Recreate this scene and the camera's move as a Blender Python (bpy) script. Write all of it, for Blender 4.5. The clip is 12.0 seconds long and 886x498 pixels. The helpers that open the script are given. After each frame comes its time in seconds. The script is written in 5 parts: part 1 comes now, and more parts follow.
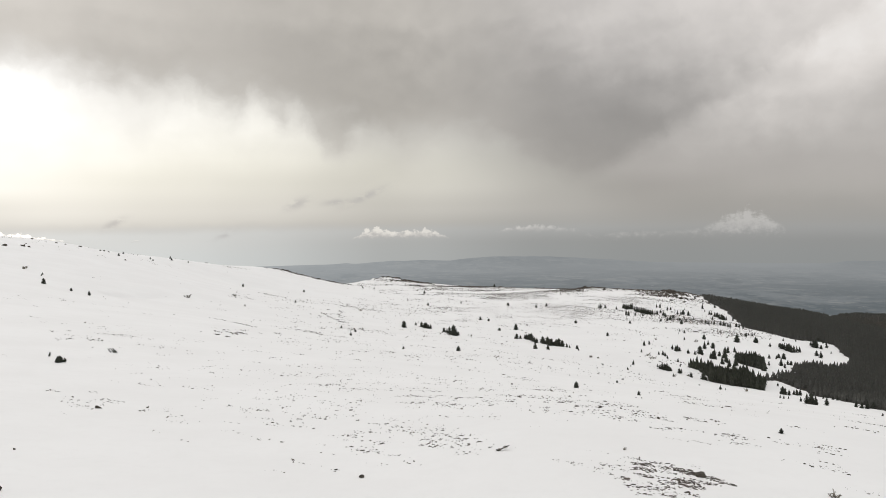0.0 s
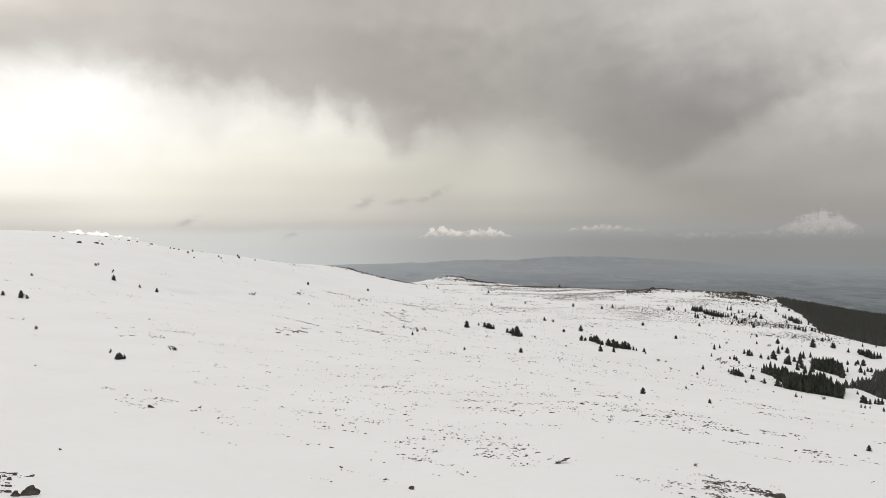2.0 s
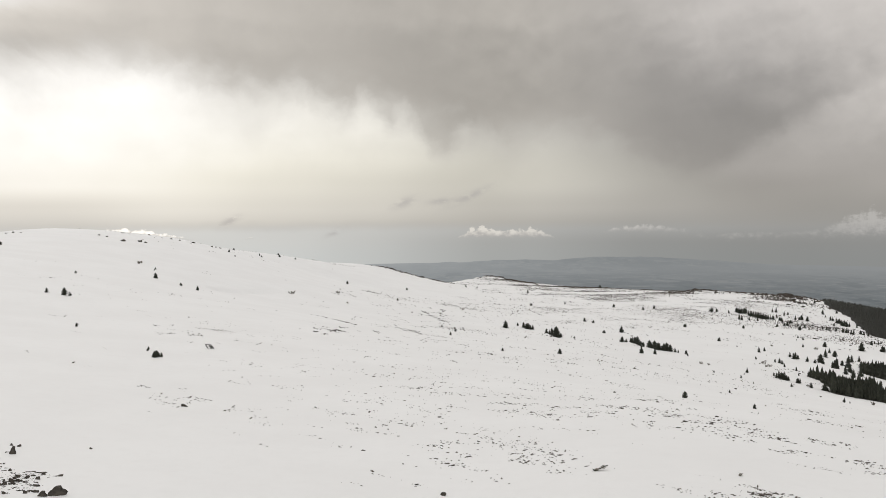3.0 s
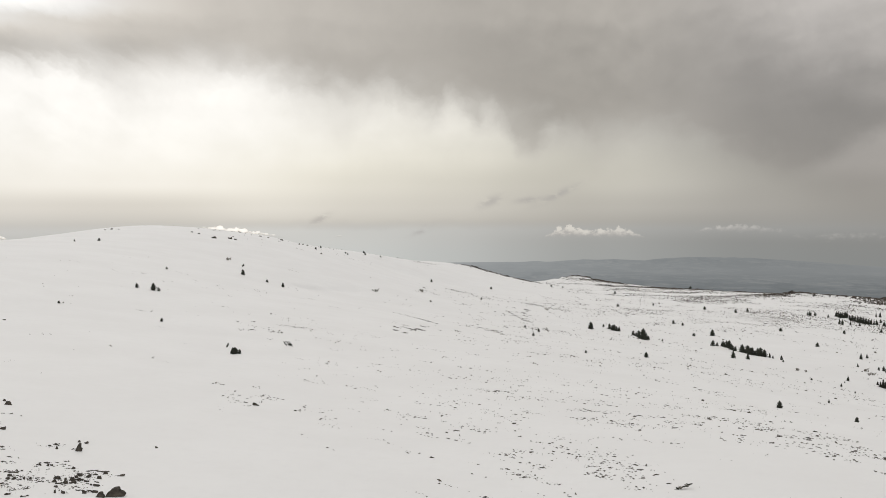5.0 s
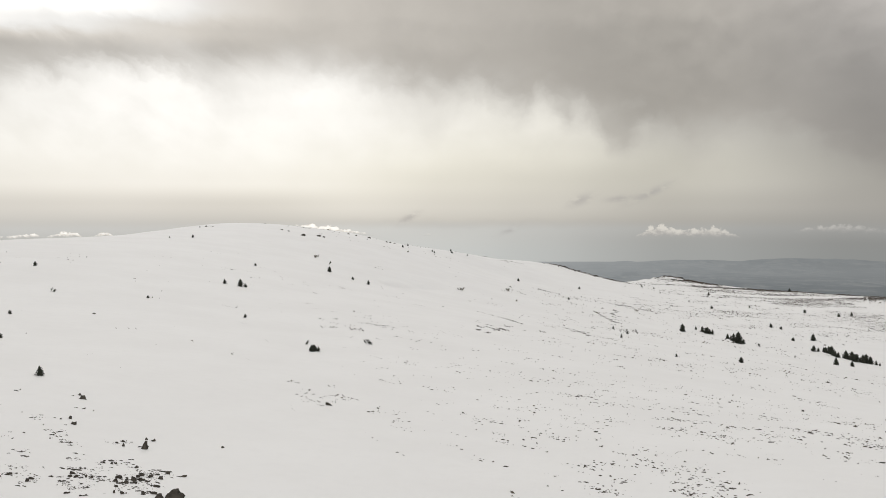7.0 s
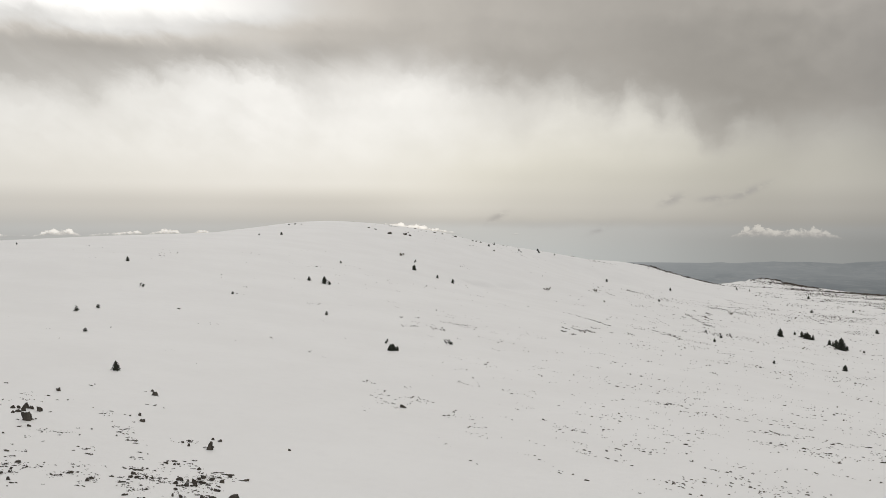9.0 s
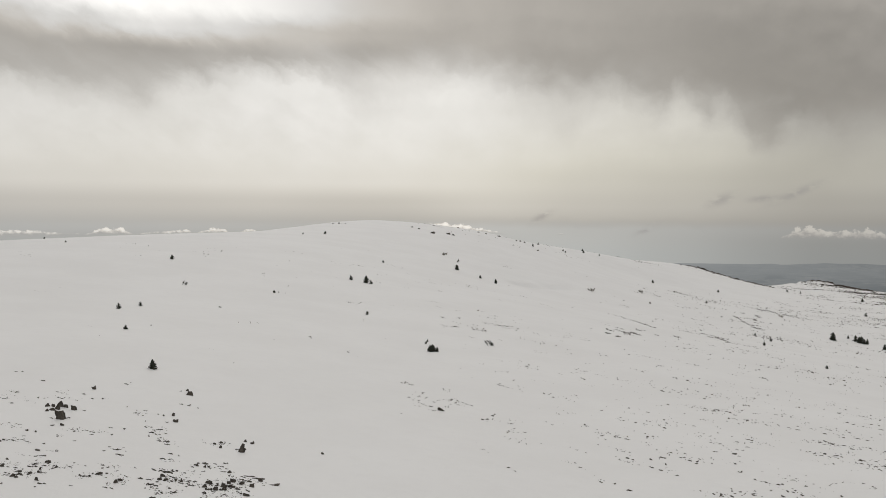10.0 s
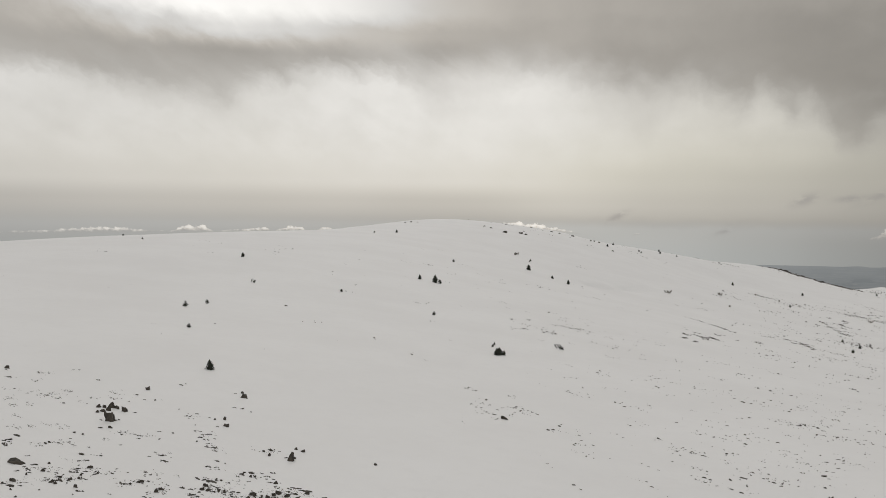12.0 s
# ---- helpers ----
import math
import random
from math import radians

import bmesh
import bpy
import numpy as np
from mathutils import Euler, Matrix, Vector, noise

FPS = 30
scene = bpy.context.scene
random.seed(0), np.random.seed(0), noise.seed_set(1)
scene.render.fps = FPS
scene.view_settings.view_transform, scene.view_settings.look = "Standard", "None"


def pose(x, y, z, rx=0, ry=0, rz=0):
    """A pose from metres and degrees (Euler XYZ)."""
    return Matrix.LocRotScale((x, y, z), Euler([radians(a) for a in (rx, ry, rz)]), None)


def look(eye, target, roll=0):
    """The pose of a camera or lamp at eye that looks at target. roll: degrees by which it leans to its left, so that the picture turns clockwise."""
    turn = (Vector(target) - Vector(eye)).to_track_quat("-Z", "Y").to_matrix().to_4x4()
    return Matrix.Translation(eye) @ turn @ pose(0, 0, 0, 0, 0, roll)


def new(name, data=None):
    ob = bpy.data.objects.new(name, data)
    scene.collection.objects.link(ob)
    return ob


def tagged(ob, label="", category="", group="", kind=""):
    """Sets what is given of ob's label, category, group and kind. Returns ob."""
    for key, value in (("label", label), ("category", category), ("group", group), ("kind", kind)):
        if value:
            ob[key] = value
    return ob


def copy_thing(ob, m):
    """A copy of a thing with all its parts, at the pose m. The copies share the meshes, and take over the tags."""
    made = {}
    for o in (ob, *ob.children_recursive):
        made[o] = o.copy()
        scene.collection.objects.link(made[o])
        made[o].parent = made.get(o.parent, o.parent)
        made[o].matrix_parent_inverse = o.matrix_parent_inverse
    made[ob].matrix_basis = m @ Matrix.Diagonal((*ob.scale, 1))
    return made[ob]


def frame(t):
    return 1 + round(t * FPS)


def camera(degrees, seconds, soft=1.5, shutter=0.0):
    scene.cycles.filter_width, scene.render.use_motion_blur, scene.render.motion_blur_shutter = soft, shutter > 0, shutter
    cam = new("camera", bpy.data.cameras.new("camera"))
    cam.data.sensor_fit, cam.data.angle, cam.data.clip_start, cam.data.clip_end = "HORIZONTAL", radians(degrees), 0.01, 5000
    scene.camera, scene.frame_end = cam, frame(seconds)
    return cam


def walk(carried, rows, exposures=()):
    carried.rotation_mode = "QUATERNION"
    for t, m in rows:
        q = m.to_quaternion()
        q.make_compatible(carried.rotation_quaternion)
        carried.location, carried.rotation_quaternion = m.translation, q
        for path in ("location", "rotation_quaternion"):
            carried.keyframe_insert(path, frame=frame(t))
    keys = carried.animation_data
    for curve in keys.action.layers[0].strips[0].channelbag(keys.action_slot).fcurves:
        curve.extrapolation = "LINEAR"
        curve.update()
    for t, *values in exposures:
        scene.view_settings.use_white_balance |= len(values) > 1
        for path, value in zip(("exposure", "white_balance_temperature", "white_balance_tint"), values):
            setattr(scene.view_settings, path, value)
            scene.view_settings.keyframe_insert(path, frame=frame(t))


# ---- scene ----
cam = camera(55.19, 12.0, soft=0.65)
# seconds, metres east, north and up, then degrees of yaw, pitch and roll
PATH = [
    (0.0, 0.00, 0.00, 26.00, -0.00, -2.33, -0.63),
    (0.5, 0.20, 1.29, 25.91, 0.99, -2.31, -0.59),
    (1.0, 0.42, 2.57, 25.83, 2.08, -2.31, -0.58),
    (1.5, 0.63, 3.84, 25.76, 3.23, -2.32, -0.56),
    (2.0, 0.83, 5.09, 25.69, 4.40, -2.32, -0.48),
    (2.5, 1.01, 6.31, 25.62, 5.69, -2.33, -0.43),
    (3.0, 1.19, 7.49, 25.56, 7.09, -2.33, -0.36),
    (5.0, 1.97, 12.07, 25.39, 12.92, -2.39, -0.19),
    (5.5, 2.13, 13.23, 25.32, 14.40, -2.41, -0.15),
    (6.0, 2.22, 14.43, 25.23, 15.90, -2.43, -0.11),
    (6.5, 2.22, 15.67, 25.13, 17.40, -2.44, -0.07),
    (7.0, 2.14, 16.93, 25.02, 18.90, -2.46, -0.05),
    (9.0, 1.47, 21.87, 24.61, 24.82, -2.52, 0.15),
    (9.5, 1.24, 23.12, 24.54, 26.31, -2.54, 0.19),
    (10.0, 0.98, 24.38, 24.49, 27.81, -2.55, 0.29),
    (10.5, 0.68, 25.62, 24.48, 29.30, -2.58, 0.35),
    (11.0, 0.35, 26.84, 24.45, 30.79, -2.60, 0.46),
    (11.5, 0.01, 28.03, 24.43, 32.05, -2.61, 0.53),
    (12.0, -0.37, 29.21, 24.42, 32.79, -2.65, 0.53),
]
EXPOSURES = [(0.0, -0.12, 6460, 10.7), (1.0, -0.17, 6480, 10.8), (2.5, -0.23, 6520, 10.8), (5.0, -0.34, 6550, 10.5), (5.6, -0.345, 6550, 10.5), (6.2, -0.335, 6550, 10.5), (7.0, -0.32, 6550, 10.3), (9.0, -0.5, 6560, 10.3), (9.6, -0.6, 6560, 10.3), (10.5, -0.70, 6570, 10.3), (12.0, -0.72, 6570, 10.3)]
walk(cam, [(t, pose(x, y, z, 0, 0, yaw) @ pose(0, 0, 0, 90 + pitch) @ pose(0, 0, 0, 0, 0, roll)) for t, x, y, z, yaw, pitch, roll in PATH], EXPOSURES)

# ---- world: broken overcast, brightest low in the north-west ----
SUN_EL, SUN_AZ = 30.0, -32.0


class Nodes:
    """Short hand for a node tree."""

    def __init__(self, tree):
        self.tree = tree
        tree.nodes.clear()

    def add(self, kind, **values):
        node = self.tree.nodes.new(kind)
        for key, value in values.items():
            if key in node.inputs:
                if isinstance(value, bpy.types.NodeSocket):
                    self.tree.links.new(value, node.inputs[key])
                else:
                    node.inputs[key].default_value = value
        return node

    def put(self, socket, value):
        if isinstance(value, bpy.types.NodeSocket):
            self.tree.links.new(value, socket)
        else:
            socket.default_value = value

    def m(self, op, a, b=0.0, c=0.0):
        node = self.tree.nodes.new("ShaderNodeMath")
        node.operation = op
        for socket, value in zip(node.inputs, (a, b, c)):
            self.put(socket, value)
        return node.outputs[0]

    def smooth(self, x, lo, hi, a=0.0, b=1.0):
        node = self.tree.nodes.new("ShaderNodeMapRange")
        node.interpolation_type = "SMOOTHSTEP"
        for key, value in (("Value", x), ("From Min", lo), ("From Max", hi), ("To Min", a), ("To Max", b)):
            self.put(node.inputs[key], value)
        return node.outputs[0]

    def xyz(self, x, y, z=0.0):
        node = self.tree.nodes.new("ShaderNodeCombineXYZ")
        for socket, value in zip(node.inputs, (x, y, z)):
            self.put(socket, value)
        return node.outputs[0]

    def noise(self, vector, scale, detail=4.0, rough=0.5, stretch=None):
        if stretch:
            mapping = self.tree.nodes.new("ShaderNodeMapping")
            mapping.inputs["Scale"].default_value = stretch
            self.put(mapping.inputs["Vector"], vector)
            vector = mapping.outputs[0]
        node = self.tree.nodes.new("ShaderNodeTexNoise")
        self.put(node.inputs["Vector"], vector)
        node.inputs["Scale"].default_value, node.inputs["Detail"].default_value, node.inputs["Roughness"].default_value = scale, detail, rough
        return node.outputs[0]

    def warp(self, vector, scale, detail, rough):
        """Two independent noises about zero, to draw a position to and fro."""
        node = self.tree.nodes.new("ShaderNodeTexNoise")
        self.put(node.inputs["Vector"], vector)
        node.inputs["Scale"].default_value, node.inputs["Detail"].default_value, node.inputs["Roughness"].default_value = scale, detail, rough
        both = self.add("ShaderNodeSeparateColor", Color=node.outputs["Color"]).outputs
        return self.m("SUBTRACT", both[0], 0.5), self.m("SUBTRACT", both[1], 0.5)

    def ramp(self, x, stops, ease="EASE"):
        """A curve through (x, value) stops, given for x from lo to hi."""
        lo, hi = stops[0][0], stops[-1][0]
        node = self.tree.nodes.new("ShaderNodeValToRGB")
        node.color_ramp.interpolation = ease
        items = node.color_ramp.elements
        for k, (at, value) in enumerate(stops):
            spot = (at - lo) / (hi - lo)
            item = items[0] if k == 0 else items[len(items) - 1] if k == len(stops) - 1 else items.new(spot)
            item.position = spot
            item.color = (*value, 1) if isinstance(value, tuple) else (value, value, value, 1)
        self.put(node.inputs[0], self.smooth_line(x, lo, hi))
        return node.outputs[0]

    def smooth_line(self, x, lo, hi):
        node = self.tree.nodes.new("ShaderNodeMapRange")
        for key, value in (("Value", x), ("From Min", lo), ("From Max", hi)):
            self.put(node.inputs[key], value)
        return node.outputs[0]

    def mix(self, f, a, b, blend="MIX"):
        node = self.tree.nodes.new("ShaderNodeMix")
        node.data_type, node.blend_type = "RGBA", blend
        for socket, value in zip((node.inputs[0], node.inputs[6], node.inputs[7]), (f, a, b)):
            self.put(socket, (*value, 1) if isinstance(value, tuple) and len(value) == 3 else value)
        return node.outputs[2]


# brightness of the thin haze and of the dark deck, by bearing, at several heights over the horizon
AZ = (-60, -55, -50, -45, -40, -35, -30, -25, -20, -15, -10, -5, 0, 5, 10, 15, 20, 25)
HAZE_LOW = [
    (-2, (0.59, 0.61, 0.61, 0.61, 0.61, 0.61, 0.67, 0.73, 0.74, 0.68, 0.59, 0.48, 0.44, 0.37, 0.34, 0.32, 0.32, 0.31)),
    (-0.8, (0.67, 0.7, 0.71, 0.72, 0.72, 0.71, 0.72, 0.78, 0.73, 0.69, 0.62, 0.54, 0.5, 0.44, 0.42, 0.39, 0.38, 0.37)),
    (0.5, (0.75, 0.8, 0.82, 0.83, 0.86, 0.83, 0.85, 0.92, 0.84, 0.78, 0.72, 0.61, 0.59, 0.51, 0.45, 0.39, 0.38, 0.38)),
    (2, (0.96, 1, 1.02, 1.05, 1.09, 1.1, 1.1, 1.05, 0.93, 0.85, 0.76, 0.67, 0.68, 0.55, 0.44, 0.41, 0.42, 0.43)),
]
HAZE_HIGH = [
    (4, (1.05, 1.09, 1.11, 1.14, 1.18, 1.2, 1.2, 1.14, 1.05, 0.97, 0.9, 0.71, 0.68, 0.52, 0.42, 0.41, 0.46, 0.5)),
    (6, (1.12, 1.1, 1.12, 1.14, 1.2, 1.25, 1.27, 1.2, 1.1, 1.03, 0.94, 0.74, 0.66, 0.55, 0.43, 0.43, 0.49, 0.55)),
    (8, (1.17, 1.1, 1.12, 1.15, 1.23, 1.29, 1.31, 1.25, 1.12, 1.02, 0.93, 0.76, 0.68, 0.58, 0.49, 0.49, 0.55, 0.59)),
    (10.5, (1.17, 1.08, 1.1, 1.16, 1.3, 1.36, 1.33, 1.2, 1.02, 0.9, 0.82, 0.72, 0.69, 0.62, 0.55, 0.55, 0.61, 0.63)),
]
DECK_LOW = [
    (3, (0.61, 0.59, 0.59, 0.59, 0.61, 0.59, 0.61, 0.58, 0.53, 0.48, 0.48, 0.44, 0.49, 0.44, 0.38, 0.39, 0.44, 0.47)),
    (6, (0.61, 0.59, 0.59, 0.59, 0.61, 0.59, 0.61, 0.59, 0.52, 0.47, 0.46, 0.42, 0.47, 0.42, 0.37, 0.39, 0.49, 0.55)),
    (8, (0.6, 0.56, 0.55, 0.54, 0.55, 0.54, 0.57, 0.56, 0.53, 0.5, 0.47, 0.44, 0.45, 0.41, 0.39, 0.43, 0.55, 0.61)),
]
DECK_HIGH = [
    (10, (0.61, 0.61, 0.57, 0.54, 0.55, 0.54, 0.58, 0.6, 0.55, 0.53, 0.48, 0.45, 0.47, 0.44, 0.49, 0.55, 0.65, 0.71)),
    (11.6, (0.7, 0.88, 1.1, 1.15, 0.96, 0.76, 0.68, 0.64, 0.59, 0.54, 0.48, 0.48, 0.5, 0.48, 0.56, 0.62, 0.69, 0.73)),
    (13, (0.71, 1.25, 1.62, 1.6, 1.45, 1.05, 0.78, 0.67, 0.63, 0.57, 0.53, 0.54, 0.55, 0.54, 0.63, 0.68, 0.73, 0.76)),
]


# lower edge of the deck: bearing and height in degrees
EDGE_WEST = [(-64, 8.9), (-60.3, 8.8), (-57.2, 8.7), (-55.6, 8.2), (-52.3, 7.8), (-48.9, 7.5), (-47.1, 7.3), (-46.1, 8.0), (-45, 8.6), (-43, 9.0), (-41.5, 9.3), (-40.2, 9.4), (-37, 9.25), (-36, 9.1), (-34.7, 8.6), (-33, 8.1), (-31.9, 8.4), (-30.3, 8.9), (-28.4, 9.3), (-26, 9.4)]
EDGE_EAST = [(-26, 9.4), (-24.3, 8.9), (-22.7, 8.2), (-21.2, 7.6), (-19.6, 7.2), (-18.5, 7.7), (-17.6, 8.2), (-16.6, 8.2), (-15.9, 8), (-14.7, 7.5), (-13.3, 7.35), (-12.6, 7.75), (-11.6, 7.35), (-10.7, 6.6), (-10.1, 6.85), (-9.1, 6.5), (-8.5, 5.7), (-8, 4.9), (-7.3, 4.5), (-6.4, 4.8), (-5.4, 5.4), (-3.9, 5.5), (-3, 4.7), (-2.3, 4.3), (-1.2, 4.9), (0.3, 5.4), (2.6, 5.1), (6.7, 2.6), (14, 0)]
EDGE_BROAD = [(-64, 8.8), (-56, 8.5), (-49, 7.9), (-43, 8.9), (-37, 9.3), (-32, 8.6), (-27, 9.3), (-23, 8.4), (-20, 7.4), (-16, 8.0), (-12, 7.3), (-9, 6.1), (-6, 4.8), (-2, 4.4), (2, 5.2), (7, 2.6), (14, 0)]
# distant cumulus: bearing and height of the tops over their flat feet, and the feet themselves
HEAPS_WEST = [(-64, 0.1), (-58, 0.15), (-55.1, 0.33), (-53, 0.22), (-50.7, 0.08), (-49.6, 0.4), (-48.6, 0.38), (-47.9, 0.08), (-46.5, 0.18), (-44.6, 0.28), (-44, 0.1), (-43.2, 0.34), (-42.3, 0.3), (-41.8, 0.0), (-41.4, 0.1), (-40.8, 0.32), (-40.4, 0.3), (-40, 0.0), (-29.3, 0.0), (-28.8, 0.5), (-28.1, 0.62), (-26.5, 0.5), (-24, 0.12), (-23.5, 0.0), (-20.3, 0.0), (-19.9, 0.14), (-19.5, 0.0), (-16, 0.0)]
HEAPS_EAST = [(-16, 0.0), (-6.2, 0.0), (-5.5, 0.42), (-4.6, 0.68), (-3.7, 0.54), (-3.2, 0.4), (-2.7, 0.52), (-1.7, 0.5), (-1.0, 0.56), (-0.3, 0.36), (0.6, 0.0), (3.3, 0.0), (4.2, 0.22), (6.2, 0.46), (7.5, 0.34), (9, 0.22), (10.5, 0.05), (11.2, 0.4), (13, 0.45), (15, 0.35), (17, 0.5), (18, 0.95), (18.9, 1.35), (20, 1.5), (20.8, 1.2), (21.8, 0.55), (22.4, 0.0), (40, 0.0)]
FEET = [(-64, -1.66), (-40, -1.56), (-31, -1.44), (-24, -1.5), (-6, -1.6), (0.5, -1.62), (4, -1.2), (9, -1.25), (11, -1.7), (17, -1.55), (23, -1.45), (40, -1.4)]


def sheet(n, rows, az, el):
    """Brightness from rows of (height, values along AZ), blended upwards."""
    total = None
    for k, (height, values) in enumerate(rows):
        strip = n.ramp(az, [(a, v / 2) for a, v in zip(AZ, values)], "CARDINAL")
        total = strip if total is None else n.mix(n.smooth(el, rows[k - 1][0], height), total, strip)
    return n.m("MULTIPLY", n.add("ShaderNodeSeparateColor", Color=total).outputs[0], 2.0)


def make_sky():
    world = bpy.data.worlds.new("overcast_sky")
    world.use_nodes = True
    scene.world = world
    n = Nodes(world.node_tree)
    way = n.tree.nodes.new("ShaderNodeTexCoord").outputs["Generated"]
    split = n.add("ShaderNodeSeparateXYZ", Vector=way).outputs
    az = n.m("MULTIPLY", n.m("ARCTAN2", split[0], split[1]), 57.2958)
    el = n.m("MULTIPLY", n.m("ARCSINE", split[2]), 57.2958)
    flat = n.xyz(az, el)
    # torn cloud edges: the position is drawn about by smoky noise, more so higher up
    big = n.m("SUBTRACT", n.noise(flat, 0.13, 2, 0.5, (1, 1.6, 1)), 0.5)
    mid = n.m("SUBTRACT", n.noise(flat, 0.34, 3, 0.5, (1.0, 1.15, 1)), 0.5)
    free = n.smooth(el, 0.5, 6.0)
    swirl = n.warp(flat, 0.55, 2, 0.5)
    curl = n.warp(n.xyz(n.m("ADD", az, n.m("MULTIPLY", swirl[0], 1.6)), n.m("ADD", el, n.m("MULTIPLY", swirl[1], 1.6))), 1.3, 3, 0.55)
    az_t = n.m("ADD", az, n.m("MULTIPLY", free, n.m("ADD", n.m("MULTIPLY", swirl[0], 0.8), n.m("MULTIPLY", curl[0], 0.6))))
    el_t = n.m("ADD", el, n.m("MULTIPLY", free, n.m("ADD", n.m("MULTIPLY", swirl[1], 0.9), n.m("MULTIPLY", curl[1], 0.9))))
    smoke = n.xyz(az_t, el_t)
    # hanging fibres in the east, long slanting veils in the west
    fall = n.noise(smoke, 0.7, 3, 0.42, (0.9, 1.1, 1))
    slant = n.xyz(n.m("ADD", n.m("MULTIPLY", az_t, 0.86), n.m("MULTIPLY", el_t, -0.5)), n.m("ADD", n.m("MULTIPLY", az_t, 0.5), n.m("MULTIPLY", el_t, 0.86)))
    drawn = n.noise(slant, 0.8, 5, 0.52, (0.3, 1.2, 1))
    west = n.smooth(az, -36.0, -18.0)
    fine = n.m("SUBTRACT", n.m("ADD", n.m("MULTIPLY", fall, west), n.m("MULTIPLY", drawn, n.m("SUBTRACT", 1.0, west))), 0.5)
    el_s = n.m("ADD", el, n.m("MULTIPLY", free, n.m("ADD", n.m("MULTIPLY", fine, 0.9), n.m("MULTIPLY", mid, n.ramp(az, [(-64, 0.5), (-30, 0.6), (-15, 1.0), (30, 1.0)])))))
    az_w = n.m("ADD", az, n.m("MULTIPLY", free, n.m("ADD", n.m("MULTIPLY", big, 3.0), n.m("ADD", n.m("MULTIPLY", mid, 2.5), n.m("MULTIPLY", fine, 2.0)))))
    # lower edge of the dark deck along the horizon, and how softly it ends
    far_edge = n.ramp(az_t, [(a, v / 20) for a, v in EDGE_WEST], "CARDINAL")
    near_edge = n.ramp(az_t, [(a, v / 20) for a, v in EDGE_EAST], "CARDINAL")
    edge = n.m("MULTIPLY", n.mix(n.smooth(az_t, -26.1, -25.9), far_edge, near_edge), 20.0)
    soft = n.m("MULTIPLY", n.ramp(az, [(-64, 0.14), (-56, 0.16), (-49, 0.26), (-44, 0.2), (-36, 0.18), (-33, 0.36), (-30, 0.34), (-27, 0.2), (-24, 0.3), (-20, 0.5), (-17.8, 0.34), (-16, 0.26), (-11, 0.22), (-7, 0.2), (-5, 0.26), (-1, 0.32), (6, 0.5), (14, 0.6), (30, 0.6)]), 5.0)
    hang = n.m("ADD", n.m("SUBTRACT", el_t, edge), n.m("MULTIPLY", n.m("MULTIPLY", free, fine), 1.7))
    crisp = n.smooth(n.m("DIVIDE", hang, soft), -1.6, 0.9)
    broad = n.m("MULTIPLY", n.ramp(az_w, [(a, v / 20) for a, v in EDGE_BROAD], "B_SPLINE"), 20.0)
    gradual = n.smooth(n.m("ADD", n.m("SUBTRACT", n.m("ADD", el_s, n.m("MULTIPLY", fine, 1.2)), broad), n.m("MULTIPLY", big, 2.0)), -0.8, 2.6)
    share = n.ramp(az, [(-64, 0.75), (-48, 0.62), (-40, 0.72), (-35, 0.5), (-31, 0.35), (-27, 0.55), (-20, 0.4), (-17, 0.6), (-14, 0.74), (-7, 0.78), (-4, 0.5), (0, 0.35), (8, 0.2), (30, 0.2)])
    deck = n.m("ADD", n.m("MULTIPLY", n.m("SUBTRACT", crisp, gradual), share), gradual)
    # thin grey fringe that trails below the deck
    trail = n.m("ADD", n.m("ADD", hang, n.m("MULTIPLY", mid, 2.5)), n.m("MULTIPLY", fine, 4.0))
    fringe = n.m("MULTIPLY", n.smooth(trail, -1.7, 0.6), n.ramp(az, [(-64, 0.08), (-48, 0.14), (-42, 0.06), (-34, 0.12), (-26, 0.08), (-21, 0.24), (-17, 0.12), (-9, 0.12), (-3, 0.35), (6, 0.3), (30, 0.0)]))
    deck = n.m("MAXIMUM", deck, n.m("MULTIPLY", fringe, free))
    grain = n.m("ADD", 1.0, n.m("MULTIPLY", free, n.m("ADD", n.m("MULTIPLY", mid, 0.22), n.m("MULTIPLY", fine, 0.10))))
    glare = n.m("MULTIPLY", sheet(n, HAZE_LOW + HAZE_HIGH, az_w, el), grain)
    tint = n.mix(n.ramp(az, [(-64, 0.25), (-40, 0.5), (-20, 1.0), (-5, 1.0), (10, 0.5), (30, 0.4)]), n.ramp(el, [(-3.0, (0.96, 1.0, 0.995)), (-1.1, (0.98, 0.995, 0.98)), (0.5, (1.01, 0.985, 0.935)), (12.0, (1.0, 0.99, 0.955))]),
                         n.ramp(el, [(-3.0, (0.96, 1.0, 0.985)), (-1.2, (0.98, 1.0, 0.975)), (-0.4, (1.0, 0.978, 0.90)), (3.0, (1.015, 0.985, 0.875)), (7.0, (1.01, 0.985, 0.905)), (12.0, (1.0, 0.99, 0.95))]))
    thin = n.mix(1.0, n.mix(n.smooth(glare, 0.95, 1.3, 0.0, 0.6), tint, (1.0, 0.99, 0.965)), n.m("MINIMUM", glare, n.m("ADD", n.m("MULTIPLY", glare, 0.88), 0.132)), "MULTIPLY")
    gloom = n.m("MULTIPLY", sheet(n, DECK_LOW + DECK_HIGH, az_w, el_s), grain)
    below = n.m("SUBTRACT", n.m("ADD", n.m("MULTIPLY", n.m("SUBTRACT", az_t, 9.0), 0.59), 1.8), el_t)
    shed = n.m("MULTIPLY", n.m("MULTIPLY", n.smooth(below, -0.9, 0.9), n.smooth(below, 7.0, 2.0)), n.m("MULTIPLY", n.smooth(az, 8.0, 11.0), n.smooth(el, 1.5, 3.2)))
